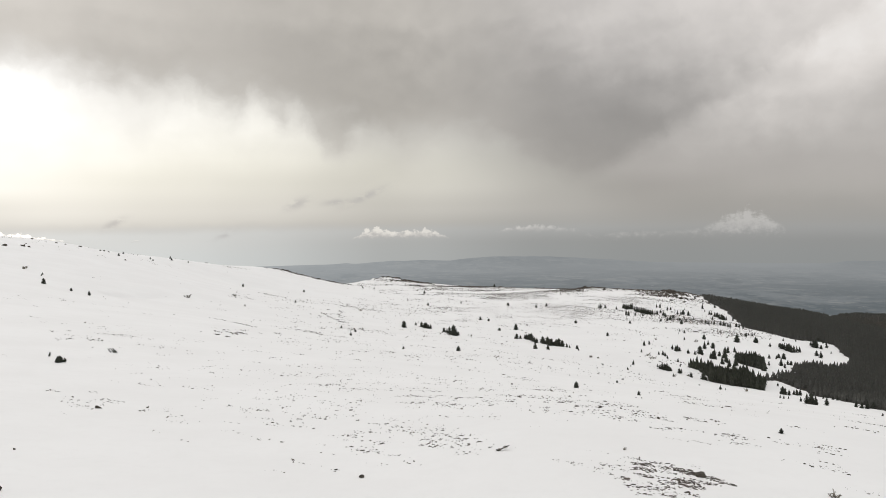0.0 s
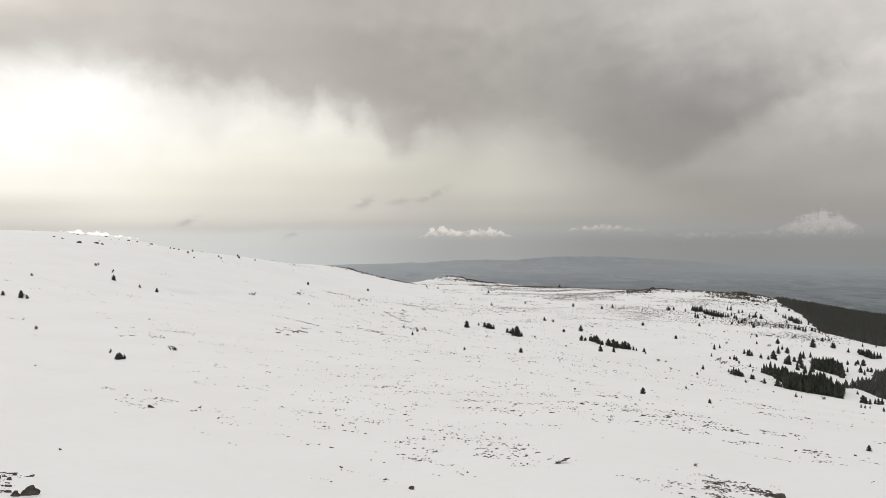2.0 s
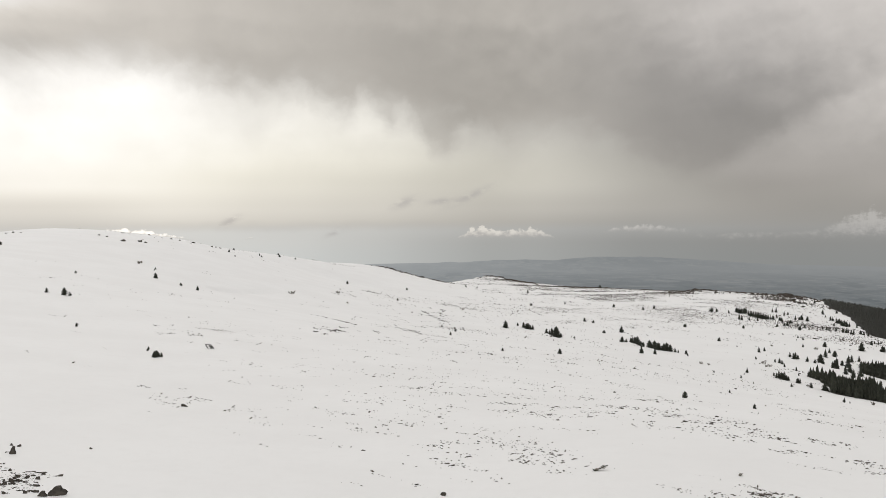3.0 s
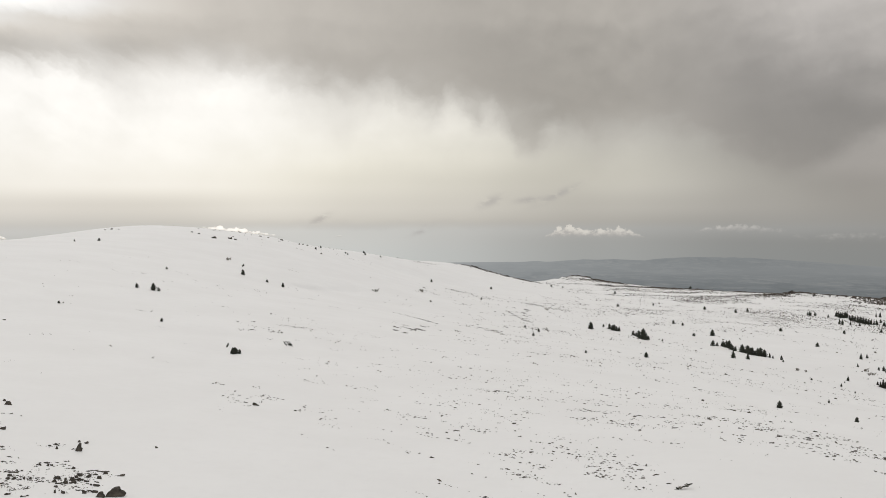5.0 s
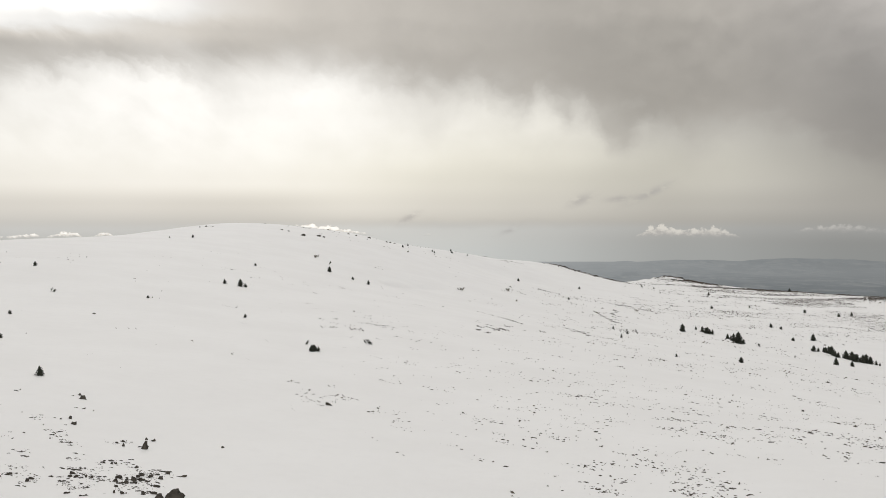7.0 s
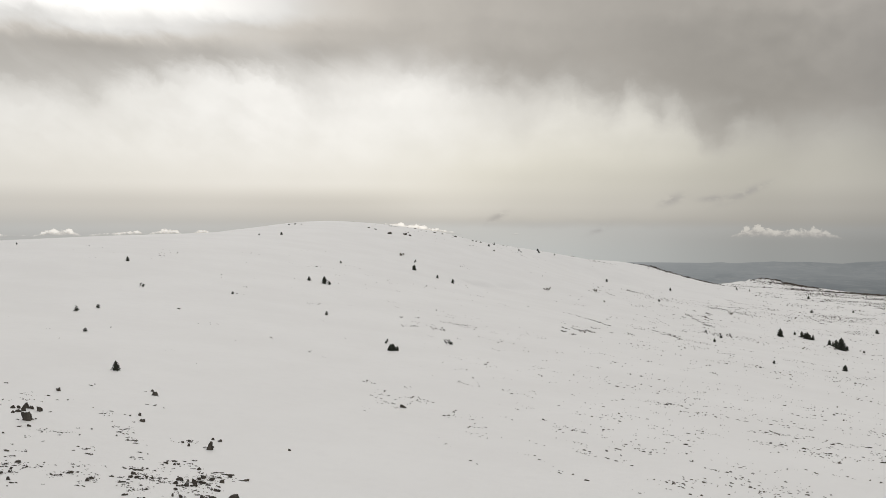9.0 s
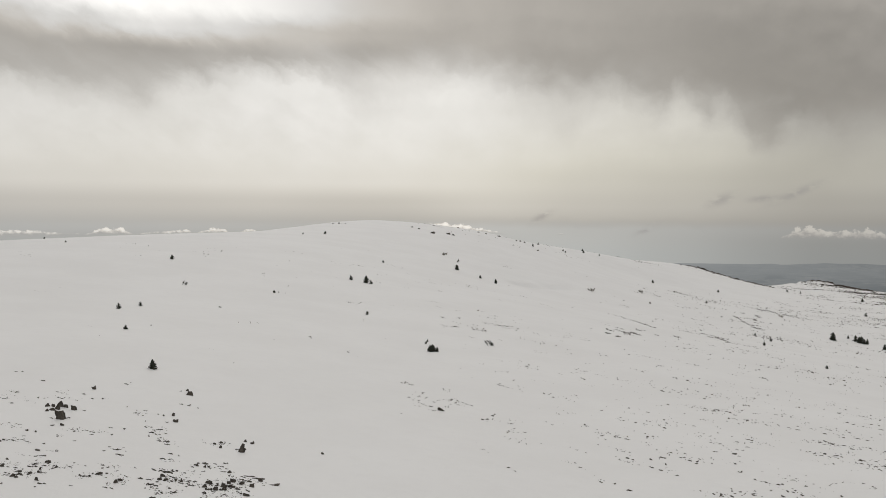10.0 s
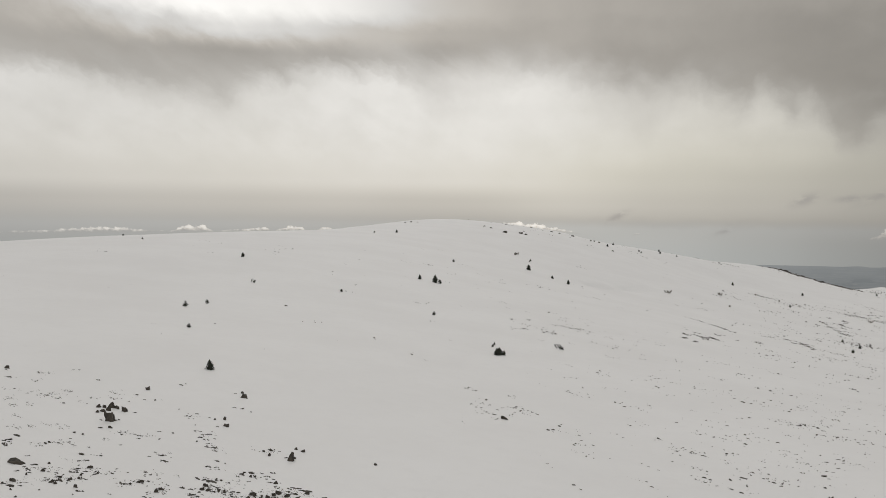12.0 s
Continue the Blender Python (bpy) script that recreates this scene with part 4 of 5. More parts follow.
forest("spruce_forest", FOREST_EDGE, 2.2, 2.0, 4.2, 5, "dense dark spruce forest on the falling slope", HAZED_NEEDLES, 1.2)
forest("spruce_wood", WOOD_EDGE, 1.5, 2.0, 5.6, 6, "small dense dark spruce wood at the tree line", NEEDLES, 0.9)

forest("spruce_copse", COPSE_EDGE, 1.7, 2.0, 5.4, 7, "narrow dense spruce copse at the tree line", NEEDLES, 0.9)


# ---- low bushes and dry twigs ----
def bush(x, y, size, seed, stems, label, bare=False):
    rng = random.Random(seed)
    thing = new("bush")
    thing.matrix_basis = pose(x, y, gz(x, y) - 0.05, 0, 0, rng.uniform(0, 360))
    for k in range(stems):
        bm = bmesh.new()
        px, py = rng.uniform(-0.45, 0.45) * size, rng.uniform(-0.3, 0.3) * size
        tall = size * rng.uniform(0.45, 0.8)
        lean = (rng.uniform(-0.35, 0.35), rng.uniform(-0.35, 0.35))
        if bare:
            tube(bm, [(px, py, -0.1, 0.05 * size), (px + lean[0] * tall * 0.6, py + lean[1] * tall * 0.6, tall * 0.55, 0.035 * size), (px + lean[0] * tall * 1.6, py + lean[1] * tall * 1.6, tall * 0.9, 0.008 * size)], 5)
            for q in range(16):
                a = rng.uniform(0, 6.3)
                u = rng.uniform(0.05, 0.95)
                rise = rng.uniform(0.1, 0.9)
                spray(bm, Vector((px + lean[0] * tall * u * 1.3, py + lean[1] * tall * u * 1.3, tall * u * 0.8)), Vector((math.cos(a), math.sin(a), rise)).normalized(), size * rng.uniform(0.14, 0.34), 0.1, 0.22, rng)
            part("stem", bm, TWIGS if seed % 2 else NEEDLES, thing, smooth=False)
        else:
            crown(bm, rng, tall, 0.0, tall * 0.46, 8, 9, 0.42, (lean[0] * 0.3, lean[1] * 0.3))
            bmesh.ops.translate(bm, verts=bm.verts, vec=(px, py, 0))
            part("clump", bm, NEEDLES, thing, smooth=False)
    return tagged(thing, label, "bush", group="low bushes")


def fallen_branch(x, y, size, seed, turn):
    """A dead bough that leans out of the snow, thick with short twigs."""
    rng = random.Random(seed)
    thing = new("dead_branch")
    thing.matrix_basis = pose(x, y, gz(x, y) - 0.05, 0, 0, turn)
    bm = bmesh.new()
    tube(bm, [(-0.5 * size, 0, 0.0, 0.06 * size), (-0.1 * size, 0.03 * size, 0.14 * size, 0.05 * size), (0.3 * size, 0, 0.3 * size, 0.035 * size), (0.55 * size, -0.04 * size, 0.36 * size, 0.01 * size)], 6)
    part("limb", bm, BARK, thing)
    for k in range(5):
        bm = bmesh.new()
        for _ in range(12):
            u = (k + rng.random()) / 5
            a = rng.uniform(0, 6.3)
            spray(bm, Vector((size * (u - 0.5), 0.05 * size * math.sin(7 * u), 0.04 * size + 0.34 * size * u)), Vector((math.cos(a), math.sin(a), rng.uniform(-0.1, 0.5))).normalized(), size * rng.uniform(0.12, 0.28), 0.2, 0.25, rng)
        part("twig", bm, TWIGS if k % 2 else NEEDLES, thing, smooth=False)
    return tagged(thing, "dry grey-brown dead branch lying on snow", "dead branch")


bush(-74.6, 163.8, 1.9, 21, 7, "dense dark dwarf conifer thicket rising out of snow")
bush(-72.9, 186.6, 1.7, 22, 4, "sparse dark dwarf pine bent by wind in snow", True)
bush(-154.9, 181.4, 1.5, 24, 3, "leaning dead dark branch sticking out of snow", True)
fallen_branch(6.2, 90.3, 1.3, 23, 20)
bush(34.7, 74.3, 0.9, 25, 5, "tuft of dry twigs poking through snow", True)
bush(19.0, 89.3, 0.6, 27, 3, "small tuft of dry twigs in snow", True)
bush(-140.5, 198.0, 1.0, 26, 3, "small crooked dark branch in snow", True)

SHRUBS = [
    (104.2, 429.4, 3.3), (102.4, 413.8, 2.9), (95.7, 350.0, 2.0), (104.1, 359.4, 2.0), (119.0, 330.9, 2.9),
    (162.9, 544.8, 3.1), (-221.7, 448.0, 3.0), (-144.5, 476.2, 4.0), (-133.5, 539.9, 3.4), (66.3, 381.9, 2.4),
    (70.0, 383.8, 1.6), (-114.4, 487.2, 2.2), (-223.5, 452.6, 2.6), (2.5, 189.5, 0.6), (188.9, 700.6, 3.4),
    (50.3, 520.3, 1.8), (2.3, 453.2, 1.8), (135.1, 538.5, 2.2), (-59.0, 597.3, 3.4),
]

for k, (x, y, size) in enumerate(SHRUBS):
    bush(x, y, 0.75 * size, 301 + 2 * k, 5, "low leafless grey-brown shrub in snow", True)


# ---- boulders ----
def lump(rng, sx, sy, sz, detail=3, jag=0.34):
    """A frost-split boulder: a ball cut by random planes, rough at the edges."""
    bm = bmesh.new()
    bmesh.ops.create_icosphere(bm, subdivisions=detail, radius=1.0)
    cuts = [(Vector((rng.gauss(0, 1), rng.gauss(0, 1), rng.gauss(0, 0.7))).normalized(), rng.uniform(0.25, 0.62)) for _ in range(7)]
    shift = Vector((rng.uniform(0, 50), rng.uniform(0, 50), rng.uniform(0, 50)))
    for v in bm.verts:
        for nrm, lim in cuts:
            over = v.co.dot(nrm) - lim
            if over > 0:
                v.co -= nrm * over
        v.co *= 1 + jag * (0.6 * noise.noise(v.co * 1.3 + shift) + 0.5 * noise.noise(v.co * 3.6 + shift) + 0.3 * noise.noise(v.co * 8.0 + shift))
        v.co.x, v.co.y, v.co.z = v.co.x * sx, v.co.y * sy, v.co.z * sz
    return bm


def boulder(x, y, size, seed, flat, label):
    rng = random.Random(seed)
    bm = lump(rng, size * 0.56, size * 0.48, size * flat)
    me = bpy.data.meshes.new("boulder")
    bm.to_mesh(me)
    bm.free()
    me.materials.append(ROCK)
    ob = new("boulder", me)
    ob.matrix_basis = pose(x, y, gz(x, y) + size * flat * 0.18, rng.uniform(-12, 12), rng.uniform(-12, 12), rng.uniform(0, 360))
    return tagged(ob, label, "boulder", group="boulders in the snow")


STONES_A = [
    (-39.4, 72.4, 1.7, 0.71), (-61.1, 64.6, 1.5, 0.39), (-66.8, 76.9, 1.1, 1.0), (-67.7, 94.1, 0.89, 0.51),
    (-42.3, 73.9, 0.86, 0.29), (-66.2, 66.9, 0.83, 0.16), (-70.3, 79.6, 0.82, 0.65), (-40.1, 71.6, 0.81, 0.45),
    (-42.5, 77.6, 0.80, 0.20), (-45.2, 77.8, 0.76, 0.13), (-60.5, 85.0, 0.73, 0.34), (-41.6, 72.3, 0.72, 0.26),
    (-44.4, 78.0, 0.71, 0.15), (-68.7, 79.8, 0.70, 0.52), (-43.7, 74.6, 0.68, 0.19), (-49.7, 77.4, 0.67, 0.14),
    (-50.0, 76.9, 0.67, 0.14), (-59.3, 81.7, 0.65, 0.11), (-44.6, 73.3, 0.63, 0.29), (-53.4, 64.8, 0.62, 0.18),
    (-88.2, 79.7, 0.62, 0.34), (-44.3, 76.7, 0.60, 0.25), (-45.0, 75.8, 0.60, 0.30), (-74.3, 91.2, 0.59, 0.20),
    (-43.3, 76.0, 0.59, 0.30),
]
STONES_B = [
    (-45.9, 74.0, 0.59, 0.34), (-69.8, 79.8, 0.59, 0.41), (-44.9, 72.9, 0.58, 0.24), (-44.1, 73.6, 0.58, 0.24),
    (-69.6, 78.1, 0.58, 0.29), (-74.2, 86.8, 0.57, 0.45), (-57.0, 66.7, 0.57, 0.14), (-66.7, 77.5, 0.56, 0.22),
    (-73.1, 84.4, 0.56, 0.12), (-50.2, 82.7, 0.56, 0.76), (-50.1, 73.3, 0.56, 0.14), (-44.8, 68.7, 0.55, 0.18),
    (-56.1, 64.8, 0.55, 0.23), (-60.4, 69.6, 0.55, 0.15), (-56.8, 61.7, 0.54, 0.14), (-50.0, 70.8, 0.54, 0.18),
    (-55.6, 73.8, 0.54, 0.10), (-44.5, 74.2, 0.54, 0.39), (-48.4, 70.4, 0.53, 0.18), (-71.0, 78.6, 0.53, 0.29),
    (-70.6, 79.0, 0.53, 0.29), (-66.8, 68.1, 0.53, 0.21), (-51.4, 85.6, 0.53, 0.26), (-79.7, 84.7, 0.53, 0.13),
    (-62.3, 86.4, 0.52, 0.40),
]
STONES_C = [
    (-49.8, 73.7, 0.51, 0.15), (-52.6, 69.2, 0.50, 0.23), (-52.8, 68.2, 0.50, 0.18), (-44.2, 75.9, 0.49, 0.30),
    (-44.9, 75.2, 0.49, 0.25), (-44.2, 74.7, 0.49, 0.29), (-45.5, 73.1, 0.49, 0.29), (-64.5, 90.6, 0.49, 0.09),
    (-42.8, 75.0, 0.49, 0.19), (-48.7, 79.0, 0.48, 0.19), (-59.0, 80.4, 0.48, 0.21), (-60.0, 65.4, 0.48, 0.14),
    (-57.2, 68.2, 0.48, 0.24), (-55.8, 67.7, 0.47, 0.19), (-56.3, 79.4, 0.47, 0.16), (-69.6, 78.7, 0.47, 0.47),
    (-41.7, 71.8, 0.47, 0.23), (-50.5, 83.4, 0.46, 0.21), (-50.9, 82.9, 0.46, 0.20), (-41.1, 72.4, 0.46, 0.26),
    (-57.6, 62.4, 0.46, 0.28), (-56.0, 64.3, 0.46, 0.23), (-53.3, 77.2, 0.45, 0.10), (-50.0, 67.5, 0.44, 0.13),
    (-52.7, 75.7, 0.44, 0.15),
]
STONES_D = [
    (-48.0, 70.5, 0.44, 0.15), (-47.3, 77.1, 0.42, 0.09), (-46.8, 77.3, 0.42, 0.19), (-51.0, 73.2, 0.42, 0.14),
    (-46.1, 68.4, 0.42, 0.19), (-50.4, 73.3, 0.42, 0.14), (-43.0, 70.9, 0.42, 0.28), (-53.1, 83.3, 0.42, 0.21),
    (-73.6, 76.6, 0.42, 0.18), (-53.3, 68.0, 0.41, 0.14), (-55.5, 78.9, 0.41, 0.10), (-87.6, 79.2, 0.41, 0.14),
    (-48.5, 72.0, 0.41, 0.23), (-50.5, 69.4, 0.40, 0.22), (-50.3, 68.8, 0.40, 0.27), (-43.7, 77.6, 0.40, 0.20),
    (-56.8, 74.4, 0.40, 0.15), (-49.6, 67.8, 0.40, 0.13), (-49.4, 71.1, 0.40, 0.15), (-67.4, 76.3, 0.39, 0.17),
    (-58.8, 69.0, 0.39, 0.15), (-46.4, 72.6, 0.39, 0.15), (-69.0, 95.2, 0.39, 0.32), (-65.6, 74.9, 0.38, 0.11),
    (-65.0, 75.6, 0.38, 0.22),
]
STONES_E = [
    (-57.5, 67.4, 0.38, 0.14), (-44.5, 72.0, 0.38, 0.19), (-59.4, 63.7, 0.38, 0.14), (-58.4, 65.1, 0.38, 0.19),
    (-57.5, 65.6, 0.38, 0.14), (-55.8, 65.6, 0.37, 0.18), (-56.0, 65.0, 0.37, 0.09), (-49.3, 72.5, 0.37, 0.27),
    (-65.1, 90.3, 0.37, 0.12), (-53.2, 82.5, 0.36, 0.21), (-56.6, 79.1, 0.36, 0.10), (-48.9, 71.8, 0.36, 0.18),
    (-54.2, 65.0, 0.36, 0.27), (-47.2, 73.2, 0.36, 0.14), (-65.0, 85.3, 0.35, 0.12), (-67.9, 80.3, 0.35, 0.12),
    (-69.6, 77.5, 0.35, 0.23), (-84.4, 85.6, 0.34, 0.10), (-84.7, 85.1, 0.34, 0.10), (-49.6, 76.0, 0.33, 0.14),
    (-61.2, 79.2, 0.33, 0.11), (-56.5, 65.3, 0.32, 0.19), (-55.6, 66.2, 0.32, 0.18), (-69.3, 94.4, 0.32, 0.13),
    (-58.1, 81.3, 0.32, 0.11),
]
STONES_F = [
    (-65.3, 72.3, 0.32, 0.16), (-64.6, 72.6, 0.32, 0.16), (-52.2, 85.5, 0.32, 0.21), (-61.3, 75.7, 0.32, 0.11),
    (-57.3, 79.8, 0.32, 0.11), (-63.9, 68.8, 0.31, 0.15), (-71.2, 84.0, 0.31, 0.12), (-71.4, 82.3, 0.30, 0.12),
    (-56.7, 74.5, 0.30, 0.15), (-62.0, 66.1, 0.30, 0.10), (-59.0, 68.5, 0.29, 0.10), (-52.2, 76.1, 0.29, 0.10),
    (-59.6, 66.4, 0.29, 0.15), (-63.4, 85.4, 0.29, 0.12), (-64.9, 83.8, 0.29, 0.12), (-62.7, 85.5, 0.29, 0.17),
    (-48.8, 77.1, 0.29, 0.19), (-49.0, 76.8, 0.29, 0.19), (-48.3, 75.9, 0.28, 0.09), (-60.8, 84.1, 0.28, 0.11),
    (-49.6, 74.3, 0.28, 0.14), (-43.6, 70.7, 0.28, 0.28), (-55.6, 64.3, 0.27, 0.18), (-56.6, 62.3, 0.27, 0.09),
    (-62.1, 78.5, 0.27, 0.11),
]
STONES_G = [
    (-64.1, 71.1, 0.26, 0.10), (-52.5, 83.7, 0.26, 0.10), (-64.0, 69.2, 0.26, 0.16), (-52.1, 82.1, 0.26, 0.36),
    (-61.5, 71.0, 0.26, 0.10), (-67.2, 94.1, 0.25, 0.13), (-57.1, 73.5, 0.25, 0.10), (-47.5, 72.7, 0.25, 0.25),
    (-55.7, 73.7, 0.25, 0.10), (-70.6, 84.8, 0.24, 0.12), (-49.6, 76.6, 0.24, 0.19), (-56.1, 66.7, 0.23, 0.19),
    (-55.2, 66.5, 0.23, 0.09), (-57.6, 61.6, 0.23, 0.14), (-47.9, 72.5, 0.23, 0.27), (-56.2, 61.4, 0.22, 0.13),
    (-51.8, 66.0, 0.22, 0.09), (-54.8, 60.9, 0.22, 0.13), (-58.2, 79.4, 0.21, 0.11), (-60.7, 73.4, 0.21, 0.08),
    (-74.5, 92.0, 0.20, 0.10), (-58.3, 63.8, 0.19, 0.19), (-48.9, 74.4, 0.19, 0.09), (-63.1, 90.7, 0.18, 0.12),
    (-55.1, 62.8, 0.18, 0.09),
]
STONES_H = [
    (-53.1, 64.0, 0.18, 0.09), (-62.1, 82.6, 0.17, 0.11), (-52.5, 77.4, 0.15, 0.10),
]
BOULDERS = [
    (-8.3, 83.0, 0.6), (-48.8, 118.3, 1.0), (24.3, 79.2, 1.1), (-45.4, 88.4, 0.4), (-11.3, 86.4, 0.4), (-126.6, 163.3, 0.7), (-363.4, 547.9, 2.6),
    (-362.7, 539.7, 1.9),
]


def stone_mesh(seed, shards):
    """Frost-split stone one metre wide, showing half a metre over the snow; flat ones are broken into shards."""
    rng = random.Random(seed)
    whole = bmesh.new()
    me = bpy.data.meshes.new("stone")
    for k in range(shards):
        bm = bmesh.new()
        bmesh.ops.create_icosphere(bm, subdivisions=3 if shards == 1 else 2, radius=0.62)
        cuts = [(Vector((rng.gauss(0, 1), rng.gauss(0, 1), rng.gauss(0.45, 0.5))).normalized(), rng.uniform(0.32, 0.52)) for _ in range(10)] + [(Vector((rng.uniform(-0.3, 0.3), rng.uniform(-0.3, 0.3), 1)).normalized(), rng.uniform(0.3, 0.46))]
        shift = Vector((rng.uniform(0, 50), rng.uniform(0, 50), rng.uniform(0, 50)))
        for v in bm.verts:
            for nrm, lim in cuts:
                v.co -= nrm * max(0.0, v.co.dot(nrm) - lim)
            v.co *= 1 + 0.4 * noise.noise(v.co * 3.2 + shift) + 0.22 * noise.noise(v.co * 10 + shift)
        if shards > 1:
            u = (k + 0.5) / shards - 0.5 + rng.uniform(-0.06, 0.06)
            size = rng.uniform(0.7, 1.4) / shards
            bmesh.ops.rotate(bm, verts=bm.verts, matrix=Matrix.Rotation(rng.uniform(-0.5, 0.5), 3, "Z"))
            bmesh.ops.scale(bm, verts=bm.verts, vec=(1.6 * size, size * 1.5, rng.uniform(0.35, 0.8)))
            bmesh.ops.translate(bm, verts=bm.verts, vec=(u, 0.35 * math.sin(3 * u + seed) + rng.uniform(-0.2, 0.2), 0))
        bm.to_mesh(me)
        bm.free()
        whole.from_mesh(me)
    whole.to_mesh(me)
    whole.free()
    me.materials.append(ROCK)
    return me


STONE_MESHES = [stone_mesh(k, 1) for k in range(12)]
LEDGE_MESHES = [stone_mesh(40 + k, 2 + k % 4) for k in range(12)]


def stone(x, y, wide, tall, seed):
    rng = random.Random(seed)
    ob = new("stone", rng.choice(LEDGE_MESHES if tall < 0.45 * wide and wide < 1.2 else STONE_MESHES))
    thick = max(0.6 * wide, 0.8 * tall) * rng.uniform(0.8, 1.1)
    ob.matrix_basis = pose(x, y, gz(x, y) + 0.02 * tall, rng.uniform(-8, 8), rng.uniform(-8, 8), rng.uniform(-40, 40) + 32) @ Matrix.Diagonal((wide * 0.9, 0.85 * thick, tall * (1.7 if tall < 0.45 * wide else 1.75), 1))
    label = "large flat-topped weathered boulder bedded in snow" if wide > 1.2 else "dark angular boulder sticking out of snow" if tall > 0.45 else "flat dark stone lying in wind-packed snow" if wide > 0.4 else "small dark stone poking through snow"
    return tagged(ob, label, "boulder" if wide > 0.7 else "stone", group="stones in the snow")


SUMMIT_ROCKS = [
    (-286.3, 553.6, 3.6, 1.6), (-282.6, 570.4, 3.7, 1.6), (-278.7, 570.8, 2.0, 1.0), (-304.9, 566.1, 2.1, 0.82),
    (-313.1, 570.5, 2.1, 0.83), (-317.6, 655.5, 2.3, 0.94), (-296.8, 650.6, 2.3, 0.92), (-291.5, 654.2, 1.8, 0.92),
    (-283.7, 663.4, 2.8, 1.2), (-270.4, 667.9, 1.9, 1.2), (-272.1, 680.2, 1.9, 1.2), (-270.3, 685.4, 1.4, 1.2),
    (-238.3, 634.3, 1.7, 0.87),
]

for k, (x, y, wide, tall) in enumerate(SUMMIT_ROCKS + STONES_A + STONES_B + STONES_C + STONES_D + STONES_E + STONES_F + STONES_G + STONES_H):
    stone(x, y, wide, tall, 500 + k)
for k, (x, y, size) in enumerate(BOULDERS):
    boulder(x, y, size * 1.1, 200 + k, 0.36 if size < 1.5 else 0.21, "dark lichen-spotted boulder bedded in snow" if size > 0.6 else "small dark stone poking through snow")


CREST_ROCKS = [
    (145.8, 911.8, 4.3), (157.5, 945.4, 6.4), (165.7, 959.8, 7.8), (171.0, 957.3, 7.2), (176.0, 956.4, 5.9),
    (176.0, 926.5, 3.8), (234.0, 923.0, 3.8), (242.5, 931.9, 5.8), (246.5, 926.0, 7.1), (257.0, 944.2, 6.6),
    (261.9, 941.2, 5.2), (230.2, 871.2, 4.8), (237.1, 864.7, 6.0), (236.5, 843.9, 4.7), (221.9, 823.2, 4.0),
    (231.2, 813.4, 3.4), (-195.4, 1027.1, 4.1), (-171.2, 1022.8, 3.4), (-150.7, 1022.4, 3.4),
]

for k, (x, y, size) in enumerate(CREST_ROCKS):
    boulder(x, y, size * 1.3, 260 + k, 0.3, "dark frost-split rock outcrop on the snowy crest")


# ---- bare grit, stones and tufts that the wind has uncovered ----
def scatter(name, fields, seed, label, category, mat, flat=0.3, tight=1.0, deep=0.6, lie=-32, more=1.0, patchy=0.0, grow=1.1):
    """Many small ragged lumps; each field: centre, half widths, turn, count, smallest and largest size, clumping."""
    rng = np.random.default_rng(seed)
    block = np.array([(a, b, c) for a in (-1, 1) for b in (-1, 1) for c in (-1, 1)], float)
    quads = [(0, 1, 3, 2), (4, 6, 7, 5), (0, 4, 5, 1), (2, 3, 7, 6), (0, 2, 6, 4), (1, 5, 7, 3)]
    tris = np.array([t for a, b, c, d in quads for t in ((a, b, c), (a, c, d))])
    xs, ys, ss = [], [], []
    drift = (math.cos(radians(lie)), math.sin(radians(lie)))
    for cx, cy, wx, wy, turn, count, small, large, clump in fields:
        made, count = 0, round(count * more)
        c, s = math.cos(radians(turn)), math.sin(radians(turn))
        while made < count:
            px, py = rng.normal(0, wx * 0.6), rng.normal(0, wy * 0.6)
            n = min(count - made, 1 + rng.geometric(1 / (1 + 1.3 * clump)))
            peak = small * (large / small) ** rng.random()
            sizes = grow * peak * (0.2 + 0.8 * rng.random(n) ** 1.8)
            run, across = tight * 1.5 * peak * n ** 0.55, tight * deep * peak * n ** 0.55
            u, v = rng.normal(0, run, n), rng.normal(0, across, n)
            xs.append(cx + c * px - s * py + u * drift[0] - v * drift[1]), ys.append(cy + s * px + c * py + u * drift[1] + v * drift[0]), ss.append(sizes)
            made += n
    x, y, size = np.concatenate(xs), np.concatenate(ys), np.concatenate(ss)
    if patchy:
        keep = 0.6 * value_noise(x / 60 + 11, y / 42) + 0.4 * value_noise(x / 21 + y / 60, y / 17 + 31) > patchy - 0.35 * rng.random(len(x))
        x, y, size = x[keep], y[keep], size[keep]
    z = ground_z(x, y)
    count = len(x)
    shape = block[None] * rng.uniform(0.25, 1.15, (count, 8, 3))
    shape[:, 1::2, :2] *= rng.uniform(0.15, 0.9, (count, 4, 1))
    shape[:, 1::2, :2] += rng.normal(0, 0.22, (count, 1, 2))
    lift = np.stack([rng.uniform(0.7, 1.8, count), rng.uniform(0.35, 0.85, count), flat * rng.uniform(0.4, 1.3, count)], 1)
    shape = shape * lift[:, None] * size[:, None, None] * 0.5
    a = rng.normal(0, 0.6, count) + radians(0.6 * lie)
    c, s = np.cos(a)[:, None], np.sin(a)[:, None]
    vx, vy = shape[..., 0] * c - shape[..., 1] * s, shape[..., 0] * s + shape[..., 1] * c
    verts = np.stack([vx + x[:, None], vy + y[:, None], shape[..., 2] + z[:, None] + 0.04 * size[:, None]], -1).reshape(-1, 3)
    faces = (np.arange(count)[:, None, None] * 8 + tris[None]).reshape(-1, 3)
    ob = mesh_object(name, verts.tolist(), faces.tolist(), mat, smooth=False)
    return tagged(ob, label, category, kind="stuff")


